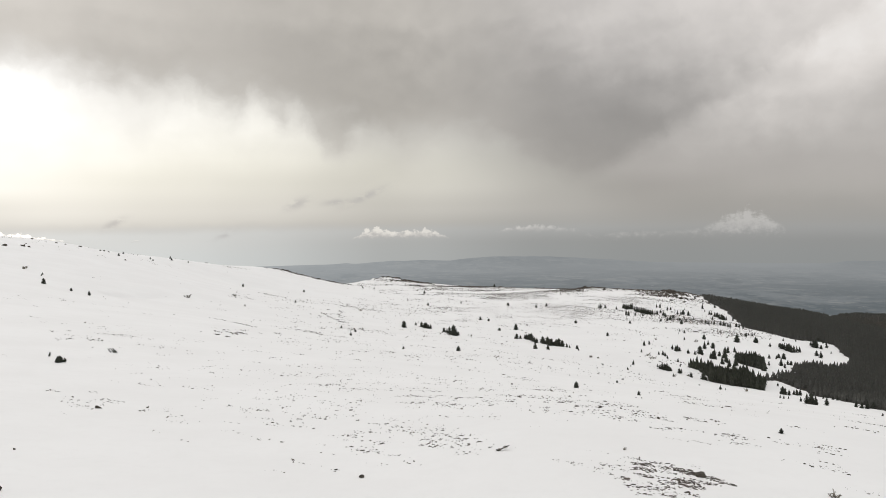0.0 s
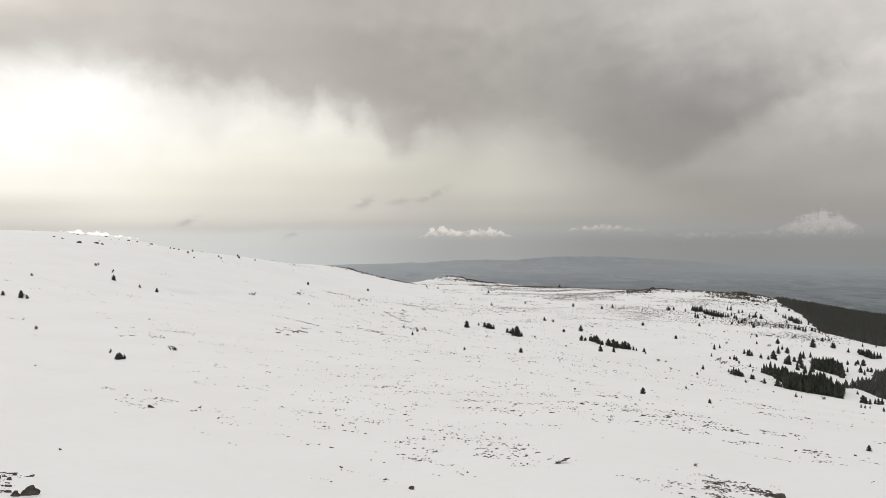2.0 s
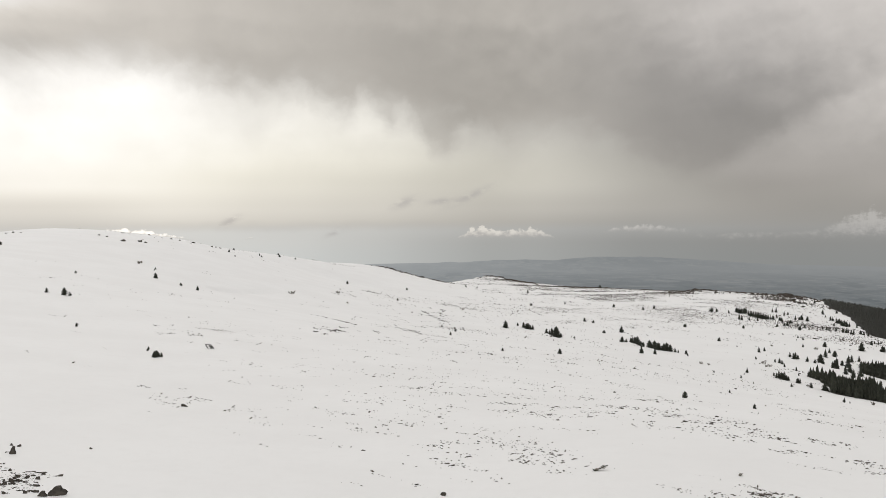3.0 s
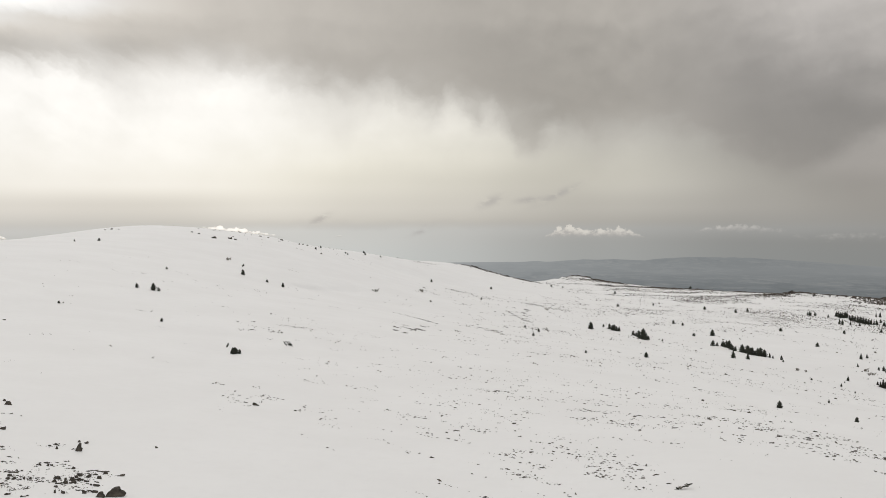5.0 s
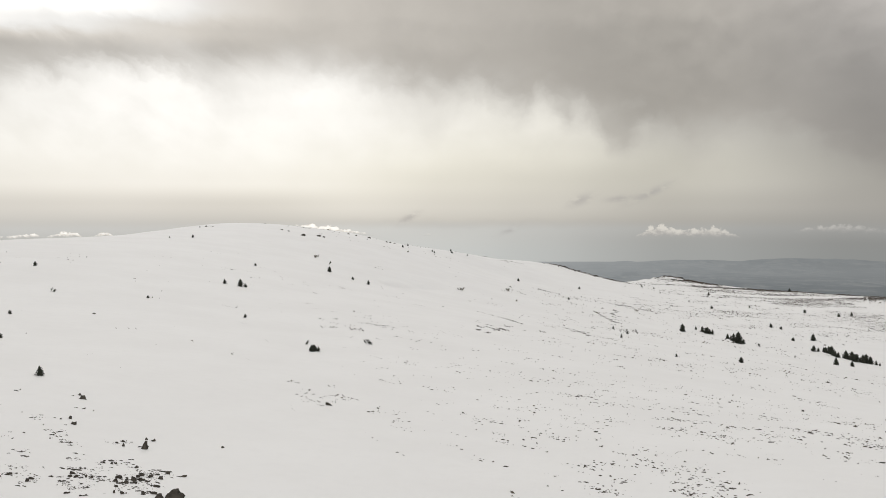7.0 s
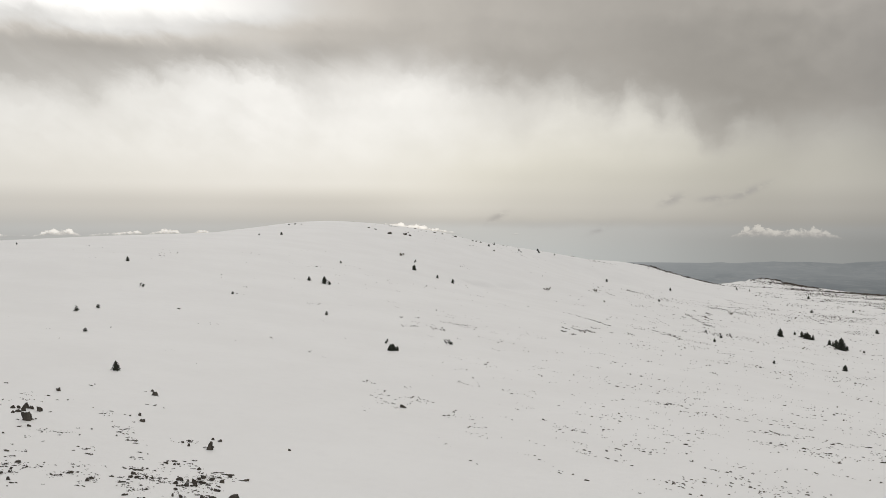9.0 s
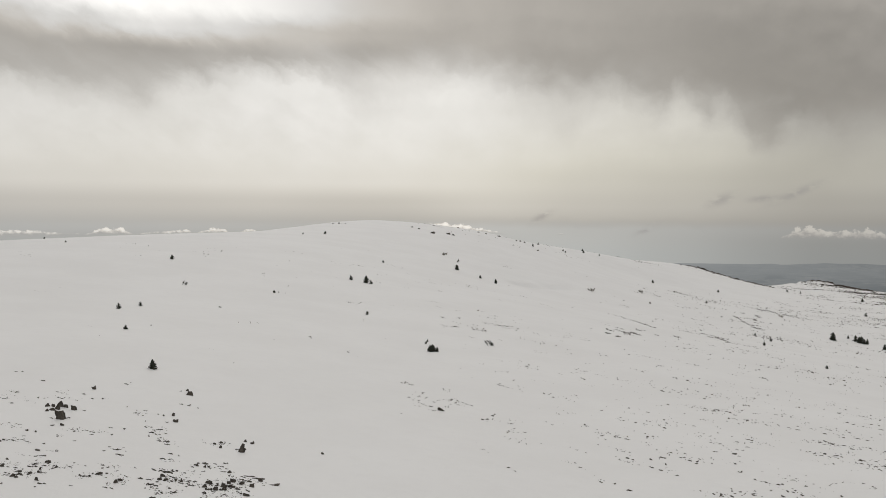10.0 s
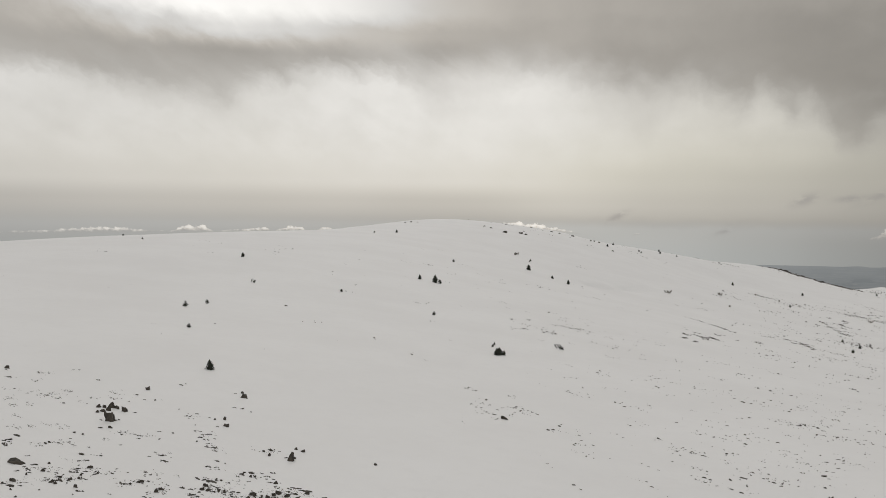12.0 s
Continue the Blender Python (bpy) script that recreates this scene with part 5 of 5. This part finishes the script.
STREAKS_NEAR = [
    (-72.7, 279.8, 2.0, 27), (-69.3, 276.0, 5.5, -53), (-68.3, 280.4, 7.3, -52), (-67.8, 280.7, 4.6, -56), (-68.4, 275.9, 2.1, -3),
    (-73.3, 273.1, 2.0, -41), (-67.0, 269.6, 2.3, 61), (-75.2, 289.3, 0.9, 1), (-66.7, 257.1, 2.0, 58), (-71.8, 301.4, 4.5, 75),
    (-70.3, 261.8, 1.5, -49), (-93.2, 360.0, 1.2, -29), (-86.2, 352.7, 1.6, -17), (-80.3, 342.5, 5.9, -58), (-74.6, 332.6, 1.8, -32),
    (-64.2, 294.3, 0.9, -2), (-60.6, 305.6, 5.3, -63),
]
STREAKS_FAR = [
    (-62.1, 362.3, 2.2, 60), (-58.4, 363.2, 1.9, -37), (-55.0, 352.8, 8.5, -70), (-51.8, 338.4, 5.6, -65), (-55.7, 340.4, 2.5, 78),
    (-67.3, 502.8, 7.7, -66), (-62.8, 493.2, 7.0, -62), (-59.3, 481.5, 9.6, -70), (-67.0, 534.9, 9.4, -72), (-68.5, 562.4, 13.2, -79),
    (-74.0, 522.1, 8.8, -70), (-63.6, 516.0, 7.8, -72), (-56.4, 477.3, 7.9, -73), (-69.0, 643.5, 16.5, -71), (-75.8, 635.2, 12.7, -71),
    (-78.0, 566.8, 2.4, 18),
]

# patches of tufts, of bare bank and of grit: centre, half width across, depth away, count
TUFTS_A = [
    (-34.8, 169.1, 3.5, 8.8, 8), (-34.7, 149.2, 0.6, 1.6, 2), (-28.4, 150.0, 0.4, 3.0, 3),
    (-23.9, 153.7, 2.6, 3.0, 10), (-21.5, 151.3, 1.2, 4.9, 8), (-25.0, 167.9, 1.2, 4.8, 5),
    (-18.9, 154.9, 1.3, 3.3, 5), (-17.9, 164.9, 0.6, 3.4, 4), (-15.8, 145.2, 2.5, 4.7, 10),
    (-13.0, 158.9, 0.5, 1.3, 2), (-11.5, 156.8, 0.5, 1.3, 2), (-13.0, 147.3, 0.8, 2.0, 4),
    (-27.4, 132.9, 0.7, 1.9, 4), (-30.6, 143.7, 0.8, 2.2, 3), (-22.8, 134.8, 1.7, 4.1, 10),
    (-17.8, 128.1, 1.3, 1.9, 6), (-16.1, 125.0, 0.5, 1.7, 3), (-18.1, 122.5, 0.4, 0.5, 2),
    (-28.6, 122.7, 2.2, 2.1, 7), (-22.1, 120.5, 1.7, 2.0, 5), (-14.5, 121.5, 0.7, 3.2, 6),
    (-13.5, 132.0, 0.5, 2.8, 5),
]
TUFTS_B = [
    (-10.2, 130.1, 1.1, 4.2, 8), (-6.5, 133.9, 1.3, 1.6, 10), (-3.7, 143.1, 1.0, 2.3, 5), (-4.2, 133.5, 0.5, 1.6, 4),
    (-3.1, 133.2, 0.5, 1.7, 3), (-1.3, 132.8, 0.7, 2.6, 6), (-2.1, 140.8, 0.6, 2.2, 2), (-7.1, 147.6, 1.8, 6.5, 8),
    (-2.3, 125.5, 1.3, 3.3, 7), (0.2, 121.1, 1.0, 2.8, 9), (-6.1, 125.3, 0.4, 1.2, 3), (-1.7, 111.1, 1.4, 3.3, 6),
    (-7.5, 114.3, 0.3, 0.4, 1), (-7.2, 110.5, 0.5, 1.1, 5), (-6.6, 106.7, 0.7, 1.4, 6), (-9.4, 109.1, 1.1, 0.3, 4),
    (-22.4, 110.0, 0.9, 0.8, 8), (-18.2, 109.0, 0.4, 0.3, 2), (-17.1, 114.5, 0.5, 0.9, 3),
    (-18.1, 115.9, 0.4, 0.5, 2), (-20.1, 114.0, 0.5, 0.4, 2), (-24.5, 114.6, 0.3, 0.9, 3),
]
TUFTS_C = [
    (-11.1, 101.5, 1.0, 1.5, 10), (-10.3, 104.2, 1.4, 1.3, 8), (-8.1, 98.3, 0.8, 0.9, 6), (-22.5, 100.5, 0.6, 1.0, 4),
    (-3.3, 102.5, 1.4, 2.6, 20), (-1.8, 98.1, 0.9, 1.8, 16), (-0.8, 95.0, 0.9, 1.1, 14), (0.5, 99.9, 0.7, 1.6, 6),
    (-0.9, 104.1, 0.9, 0.7, 6), (-9.1, 94.4, 0.9, 0.8, 8), (-7.8, 94.2, 0.7, 1.3, 7), (-6.2, 92.1, 0.8, 0.7, 6),
    (-15.4, 89.3, 0.3, 1.0, 5), (-17.1, 85.8, 0.3, 0.3, 2), (-11.4, 86.3, 0.2, 0.2, 2), (-6.9, 88.0, 0.2, 0.2, 2),
    (-3.7, 87.8, 0.4, 0.3, 2), (-5.4, 91.7, 0.2, 0.2, 2), (-20.8, 166.2, 20.5, 24.7, 30),
    (-14.4, 114.0, 15.8, 27.0, 45), (8.2, 147.3, 2.5, 8.3, 18), (5.4, 149.8, 1.2, 5.1, 8),
]
TUFTS_D = [
    (2.0, 129.4, 1.2, 2.5, 8), (3.9, 129.0, 0.5, 1.7, 5), (6.9, 124.3, 1.5, 2.9, 14), (9.4, 123.7, 0.4, 2.3, 5),
    (5.5, 119.5, 0.8, 2.3, 6), (2.0, 117.3, 0.5, 0.5, 3), (1.1, 120.8, 1.3, 2.9, 8), (9.6, 132.7, 1.4, 3.3, 8),
    (12.1, 130.3, 1.3, 4.3, 10), (14.5, 128.0, 0.9, 3.0, 6), (16.2, 128.0, 0.7, 3.2, 9), (17.1, 122.4, 1.5, 4.0, 22),
    (18.1, 120.9, 0.8, 1.5, 8), (19.3, 116.0, 0.5, 2.2, 8), (20.0, 111.1, 1.2, 2.3, 18), (22.5, 116.2, 1.6, 2.9, 14),
    (22.0, 107.9, 1.5, 1.7, 18), (22.8, 105.2, 0.6, 0.8, 4), (25.2, 118.1, 1.5, 2.8, 10), (25.2, 112.8, 1.4, 2.1, 14),
    (25.9, 109.4, 1.4, 1.9, 16), (27.2, 107.2, 0.8, 0.9, 6),
]
TUFTS_E = [
    (12.7, 112.6, 0.9, 1.4, 8), (14.6, 115.3, 0.6, 1.5, 4), (16.3, 111.2, 1.4, 1.8, 6), (6.1, 109.7, 0.6, 0.4, 3),
    (2.8, 111.0, 0.9, 0.9, 4), (22.2, 121.2, 1.5, 3.4, 8), (30.9, 174.4, 1.2, 5.0, 5), (16.4, 206.0, 2.5, 8.3, 14),
    (19.2, 199.4, 1.6, 6.1, 10), (17.4, 153.6, 2.1, 7.3, 12), (21.9, 160.6, 1.7, 6.1, 10), (21.0, 134.3, 2.3, 7.4, 6),
    (6.4, 219.7, 3.7, 11.1, 8), (12.2, 217.0, 1.5, 5.7, 6), (0.8, 99.7, 0.5, 0.9, 5), (1.8, 97.0, 0.9, 1.5, 12),
    (0.8, 93.9, 1.6, 2.2, 14), (2.2, 90.0, 0.9, 1.0, 6), (3.2, 99.1, 0.4, 0.3, 2), (52.3, 208.7, 1.8, 6.4, 6),
    (53.1, 289.3, 8.0, 21.9, 20), (67.5, 292.8, 6.1, 17.3, 12),
]
TUFTS_F = [
    (29.7, 254.5, 6.9, 19.4, 20), (13.3, 83.3, 0.3, 0.4, 4), (12.6, 84.2, 0.5, 0.4, 3), (14.6, 82.0, 0.3, 0.4, 3),
    (15.5, 83.2, 0.4, 0.2, 2), (16.3, 82.6, 0.7, 0.4, 6), (17.2, 81.0, 0.3, 0.4, 4), (16.1, 88.5, 0.1, 0.5, 2),
    (15.7, 80.0, 0.6, 0.4, 4), (25.9, 100.6, 0.7, 0.7, 6), (28.0, 106.2, 0.5, 0.8, 3), (55.6, 191.0, 3.4, 10.5, 20),
    (53.4, 177.4, 1.8, 6.4, 12), (39.8, 134.3, 0.6, 3.4, 4), (42.0, 132.2, 2.4, 7.9, 18), (34.6, 108.8, 0.3, 0.5, 1),
    (32.4, 107.6, 1.9, 2.9, 18), (27.7, 101.0, 0.6, 0.7, 6), (26.5, 100.5, 0.6, 0.4, 4), (33.4, 98.8, 1.4, 2.2, 8),
    (33.6, 97.3, 1.1, 1.8, 12), (33.3, 94.4, 0.7, 1.3, 10),
]
TUFTS_G = [
    (27.7, 94.0, 1.4, 0.6, 7), (45.2, 120.5, 2.6, 6.9, 8), (85.5, 220.0, 2.4, 8.0, 6), (39.0, 96.1, 0.7, 0.7, 4),
    (42.8, 95.3, 1.0, 2.3, 12), (44.7, 95.8, 0.6, 1.2, 4), (42.5, 91.9, 0.6, 0.7, 4), (39.7, 87.1, 0.3, 0.8, 3),
    (36.9, 86.5, 1.3, 1.1, 5), (38.1, 85.3, 0.4, 0.6, 3), (40.3, 85.7, 0.3, 0.3, 2), (40.4, 83.6, 0.5, 0.6, 3),
    (46.3, 109.2, 0.5, 1.2, 3), (56.3, 117.3, 2.2, 2.2, 8), (70.2, 138.5, 2.7, 8.6, 14), (100.3, 202.1, 2.3, 7.8, 8),
    (38.3, 77.0, 1.1, 0.9, 4), (24.5, 83.3, 0.2, 0.2, 2), (-53.4, 122.8, 2.3, 2.6, 8), (-52.1, 119.4, 0.7, 1.6, 6),
    (-50.2, 118.1, 0.9, 1.1, 3), (-50.6, 125.1, 1.3, 2.2, 8),
]
TUFTS_H = [
    (-49.2, 124.6, 0.5, 1.5, 5), (-60.5, 130.1, 1.0, 2.9, 5), (-55.7, 126.2, 0.5, 0.5, 2),
    (-55.1, 131.9, 0.6, 1.1, 3), (-40.3, 120.5, 2.2, 3.2, 8), (-37.2, 115.0, 0.4, 2.0, 4),
    (-36.0, 122.6, 0.3, 1.1, 2), (-39.7, 141.7, 0.6, 0.7, 2), (-51.3, 143.6, 1.0, 0.7, 4),
    (-48.8, 144.8, 0.8, 1.4, 2), (-42.8, 144.2, 0.4, 2.8, 3), (-35.1, 110.3, 0.4, 0.4, 2),
    (-47.4, 169.5, 4.8, 10.2, 8), (-36.3, 132.7, 0.4, 2.9, 3),
]
BANK_UPPER = [
    (19.4, 85.2, 0.7, 0.5, 8), (19.5, 83.3, 0.8, 0.7, 14), (20.2, 82.9, 0.5, 1.3, 14), (19.3, 81.3, 0.8, 0.9, 18), (18.6, 79.6, 0.6, 0.6, 8),
    (21.3, 83.8, 0.4, 0.5, 4), (21.1, 80.7, 1.2, 0.4, 10), (22.3, 82.2, 0.7, 0.9, 12), (22.8, 81.3, 0.7, 0.8, 18), (23.4, 80.4, 0.8, 0.7, 22),
    (24.0, 79.6, 0.5, 0.6, 12), (24.9, 79.0, 0.6, 0.8, 14), (25.4, 78.7, 0.3, 0.6, 5), (25.8, 77.5, 0.6, 0.4, 8), (22.3, 77.6, 0.8, 1.2, 26),
]
BANK_LOWER = [
    (21.5, 76.5, 0.7, 0.7, 14), (22.2, 75.9, 0.4, 0.9, 12), (22.9, 75.9, 0.6, 0.9, 10), (24.4, 76.8, 0.7, 0.8, 8), (17.2, 75.6, 0.4, 0.7, 10),
    (18.6, 75.3, 0.8, 1.0, 14), (20.1, 76.1, 0.5, 1.1, 8), (19.6, 73.1, 0.4, 0.5, 6), (17.2, 73.5, 0.4, 0.7, 4), (19.1, 74.4, 1.3, 1.0, 10),
    (21.8, 73.3, 0.2, 0.3, 3), (16.9, 77.8, 1.1, 0.7, 6), (19.5, 78.8, 0.7, 0.8, 8), (23.6, 77.6, 0.7, 0.6, 6),
]
GRIT_A = [
    (-84.5, 77.9, 1.3, 0.8, 6), (-82.8, 79.1, 0.8, 1.5, 8), (-84.6, 82.1, 0.9, 0.5, 6), (-79.7, 76.0, 2.2, 0.9, 14),
    (-77.5, 76.7, 0.9, 0.6, 6), (-77.6, 73.6, 0.8, 0.8, 10), (-76.7, 77.7, 0.9, 0.6, 12), (-77.2, 79.7, 0.6, 0.4, 6),
    (-76.0, 76.9, 1.0, 0.6, 8), (-75.0, 72.9, 0.6, 0.5, 6), (-74.4, 74.0, 0.4, 0.6, 4), (-74.5, 78.9, 0.6, 1.3, 6),
    (-71.9, 71.1, 0.6, 0.1, 4), (-65.8, 66.6, 0.6, 0.6, 8), (-68.9, 69.1, 0.7, 0.4, 8), (-68.8, 70.5, 0.5, 0.4, 6),
    (-68.7, 71.9, 0.3, 0.2, 2), (-67.0, 72.5, 0.7, 0.5, 8), (-64.2, 68.0, 0.6, 0.3, 4), (-63.6, 70.1, 0.6, 0.9, 12),
    (-62.8, 70.3, 0.3, 0.3, 4), (-74.1, 83.4, 0.9, 0.9, 8),
]
GRIT_B = [
    (-72.9, 81.6, 0.9, 0.6, 8), (-63.0, 75.8, 0.8, 0.7, 10), (-62.2, 76.4, 1.3, 0.4, 8), (-70.5, 85.1, 0.5, 0.2, 3),
    (-62.7, 73.4, 0.5, 0.4, 4), (-59.1, 68.6, 0.7, 0.4, 6), (-59.5, 70.6, 0.3, 0.3, 4), (-59.6, 64.9, 0.6, 0.6, 10),
    (-58.6, 65.3, 0.5, 0.6, 10), (-58.1, 66.0, 0.5, 0.5, 8), (-57.3, 67.1, 0.7, 0.7, 14), (-56.4, 67.9, 0.7, 0.8, 16),
    (-55.1, 68.7, 0.5, 1.0, 6), (-56.3, 64.7, 0.7, 1.0, 22), (-56.5, 65.5, 0.5, 0.6, 8), (-57.3, 62.3, 0.6, 0.9, 18),
    (-55.9, 65.9, 0.6, 0.5, 10), (-53.0, 68.2, 0.6, 0.5, 14), (-50.6, 69.2, 0.6, 1.0, 22), (-52.6, 69.5, 0.4, 0.5, 8),
    (-54.2, 70.5, 0.9, 1.1, 8), (-57.0, 74.6, 0.4, 0.7, 8),
]
GRIT_C = [
    (-59.2, 81.0, 0.8, 1.4, 16), (-56.4, 79.3, 0.7, 1.3, 14), (-64.7, 84.8, 1.7, 0.6, 8), (-52.8, 72.0, 0.6, 0.6, 4),
    (-50.2, 73.7, 1.2, 0.5, 10), (-48.7, 72.2, 0.7, 1.0, 24), (-48.7, 73.7, 0.6, 1.0, 10),
    (-47.2, 73.2, 0.4, 0.7, 10), (-52.4, 76.5, 0.5, 1.1, 6), (-49.7, 76.9, 0.9, 0.7, 12), (-53.5, 82.0, 0.3, 0.3, 3),
    (-52.6, 83.5, 0.4, 0.7, 4), (-44.6, 77.0, 1.1, 0.8, 20), (-45.4, 75.4, 1.1, 0.7, 24), (-46.0, 73.7, 0.9, 0.5, 16),
    (-48.5, 70.2, 0.4, 0.4, 8), (-55.8, 73.7, 0.6, 0.3, 4), (-47.6, 77.7, 0.6, 0.8, 8), (-44.7, 77.2, 1.3, 0.9, 20),
    (-44.4, 74.5, 1.2, 1.2, 40), (-45.0, 73.2, 1.0, 1.4, 30), (-42.8, 73.5, 1.0, 1.1, 16),
]
GRIT_D = [
    (-47.6, 73.2, 1.5, 1.5, 25), (-43.9, 71.6, 0.9, 1.4, 16), (-46.8, 69.9, 1.2, 1.6, 30),
]


def patches(rows, small, large, more, clump, turn=None, thin=0.8):
    """Fields for scatter(): patches lie square to the camera's first bearing, or turned to match the rows it sees."""
    return [(x, y, (1.0 if turn is None else 1.25) * wide, thin * deep, -math.degrees(math.atan2(x, y)) if turn is None else turn, max(1, round(more * count)), small * (1 + y / 400), large * (1 + y / 400), clump) for x, y, wide, deep, count in rows]


scatter("stone_field", patches(GRIT_A + GRIT_B + GRIT_C + GRIT_D, 0.08, 0.30, 3.0, 2.0), 31, "dark grit and pebbles laid bare in wind-scoured snow", "grit", ROCK, 0.35, 0.4, 0.7, -12)
scatter("grit_patch", patches(TUFTS_A + TUFTS_B + TUFTS_C + TUFTS_D + TUFTS_E + TUFTS_F + TUFTS_G + TUFTS_H, 0.16, 0.46, 2.9, 0.6, -24, 0.7), 32, "dark grit and withered tufts showing through snow", "grit", GRIT, 0.4, 0.9, 0.5, -34)
scatter("tuft_streaks", [
    (10, 185, 45, 25, -4, 330, 0.12, 0.36, 1.5), (60, 210, 40, 40, -4, 420, 0.13, 0.4, 2), (0, 165, 60, 40, 0, 320, 0.1, 0.34, 1), (8, 128, 40, 18, -6, 200, 0.09, 0.3, 1), (-45, 125, 30, 25, 0, 70, 0.09, 0.26, 1), (50, 115, 30, 25, 0, 90, 0.09, 0.28, 1),
    (-10, 260, 50, 35, 0, 480, 0.18, 0.65, 6.6), (50, 320, 50, 60, 0, 1080, 0.2, 0.75, 7.15),
    (-40, 200, 40, 50, 0, 80, 0.12, 0.4, 3), (-104, 640, 40, 90, 0, 300, 0.3, 0.9, 4), (-60, 400, 30, 70, 0, 220, 0.2, 0.7, 4), (-33, 300, 25, 40, 0, 160, 0.16, 0.5, 4),
    (-70, 230, 40, 30, 0, 302, 0.15, 0.5, 4.4), (-20, 420, 60, 60, 0, 864, 0.25, 0.9, 6.6), (90, 560, 70, 80, 0, 1728, 0.3, 1, 7.7), (-110, 520, 70, 90, 0, 360, 0.3, 0.9, 5.5), (-150, 330, 60, 60, 0, 115, 0.2, 0.6, 3.3), (-200, 250, 60, 60, 0, 94, 0.15, 0.5, 2.75),
    (-120, 140, 30, 30, 0, 65, 0.12, 0.35, 2.75), (-290, 600, 50, 30, 0, 60, 0.3, 1.0, 3), (-260, 690, 50, 40, 0, 70, 0.3, 0.9, 3), (-40, 620, 80, 80, 0, 504, 0.3, 1.1, 6.6)],
    33, "streaks of dark tufts and stones along the snow slope", "tufts", GRIT, 0.75, 0.9, 1.0, -40, 2.1, 0.18, 1.35)
scatter("bare_streaks", [(x, y, 0.75 * half, 0.35 + 0.12 * half, turn, int(15 + 3.2 * half), 0.35 + y / 1500, 0.6 + y / 900, 2) for x, y, half, turn in STREAKS_NEAR + STREAKS_FAR],
    35, "dark ragged streaks of bare ground on the snow slope", "tufts", GRIT, 0.5, 0.35, 0.6, -55)
scatter("heather", [(204, 612, 18, 16, -12, 700, 0.6, 1.3, 3), (180, 606, 14, 14, -12, 160, 0.6, 1.3, 3), (228, 628, 14, 18, -12, 160, 0.6, 1.3, 3)],
    37, "grey-brown heather showing through thin snow", "heather", GRIT, 0.8, 1.0, 0.8, -30)
scatter("bare_bank", patches(BANK_UPPER + BANK_LOWER, 0.13, 0.48, 4.8, 1.5, -40, 0.5), 36, "dark brown earth and stones bared along a snow bank", "stones", GRIT, 0.35, 0.42, 0.6, -42)
scatter("ridge_rocks", [
    (150, 800, 80, 90, 0, 2600, 0.4, 1.0, 4), (60, 900, 90, 80, 0, 2400, 0.45, 1.1, 4), (205, 850, 45, 50, 0, 1400, 0.45, 1.1, 4), (180, 955, 90, 18, 0, 700, 0.6, 1.7, 5), (0, 1130, 80, 40, 0, 900, 0.6, 1.5, 5), (20, 700, 80, 70, 0, 1300, 0.35, 0.9, 5),
    (164, 938, 26, 12, 0, 800, 0.8, 3.0, 4), (242, 896, 28, 14, 0, 760, 0.8, 3.0, 4), (238, 862, 24, 34, 0, 700, 0.6, 2.4, 6), (-84, 1224, 24, 10, 0, 320, 0.8, 3.0, 4), (-55, 1222, 45, 7, -27, 420, 1.0, 3.2, 6), (-20, 1205, 60, 7, -33, 420, 1.0, 2.8, 6), (50, 1143, 60, 8, -38, 500, 1.0, 3.0, 6), (130, 1070, 70, 8, -40, 600, 1.0, 3.0, 6), (215, 1000, 60, 8, -40, 500, 1.0, 3.0, 6), (60, 1110, 90, 30, 0, 900, 0.7, 2.0, 8), (60, 1010, 110, 70, 0, 2400, 0.5, 1.3, 6), (-40, 1100, 90, 60, 0, 1500, 0.5, 1.4, 6), (95, 690, 50, 40, 0, 1500, 0.35, 0.9, 5), (-150, 1166, 12, 30, 0, 160, 0.8, 2.4, 5), (120, 930, 95, 70, 0, 2600, 0.5, 1.5, 12), (200, 680, 36, 40, 0, 1500, 0.4, 1.1, 12), (-191, 1022, 14, 5, 0, 120, 0.7, 2.2, 5), (-165, 1021, 24, 4, 0, 200, 0.7, 2.2, 6), (-140, 1040, 14, 8, 0, 90, 0.7, 2.2, 5),
    (-165, 1085, 22, 26, 0, 300, 0.6, 2.4, 8), (60, 800, 100, 80, 0, 2200, 0.4, 1.2, 12), (-250, 790, 40, 30, 0, 150, 0.5, 1.3, 4), (-225, 880, 30, 60, 0, 120, 0.4, 1.3, 4), (-330, 700, 40, 15, 0, 80, 0.4, 1.2, 4), (-362, 548, 4, 3, 0, 26, 0.5, 1.5, 4), (-290, 583, 8, 5, 0, 40, 0.6, 1.8, 4), (-310, 640, 30, 12, 0, 24, 0.4, 1.2, 3)],
    34, "dark broken rock and scrub along the wind-scoured crest", "rocks", GRIT, 0.8, 0.9, 0.8, -20, 2.5, 0.22, 1.4)
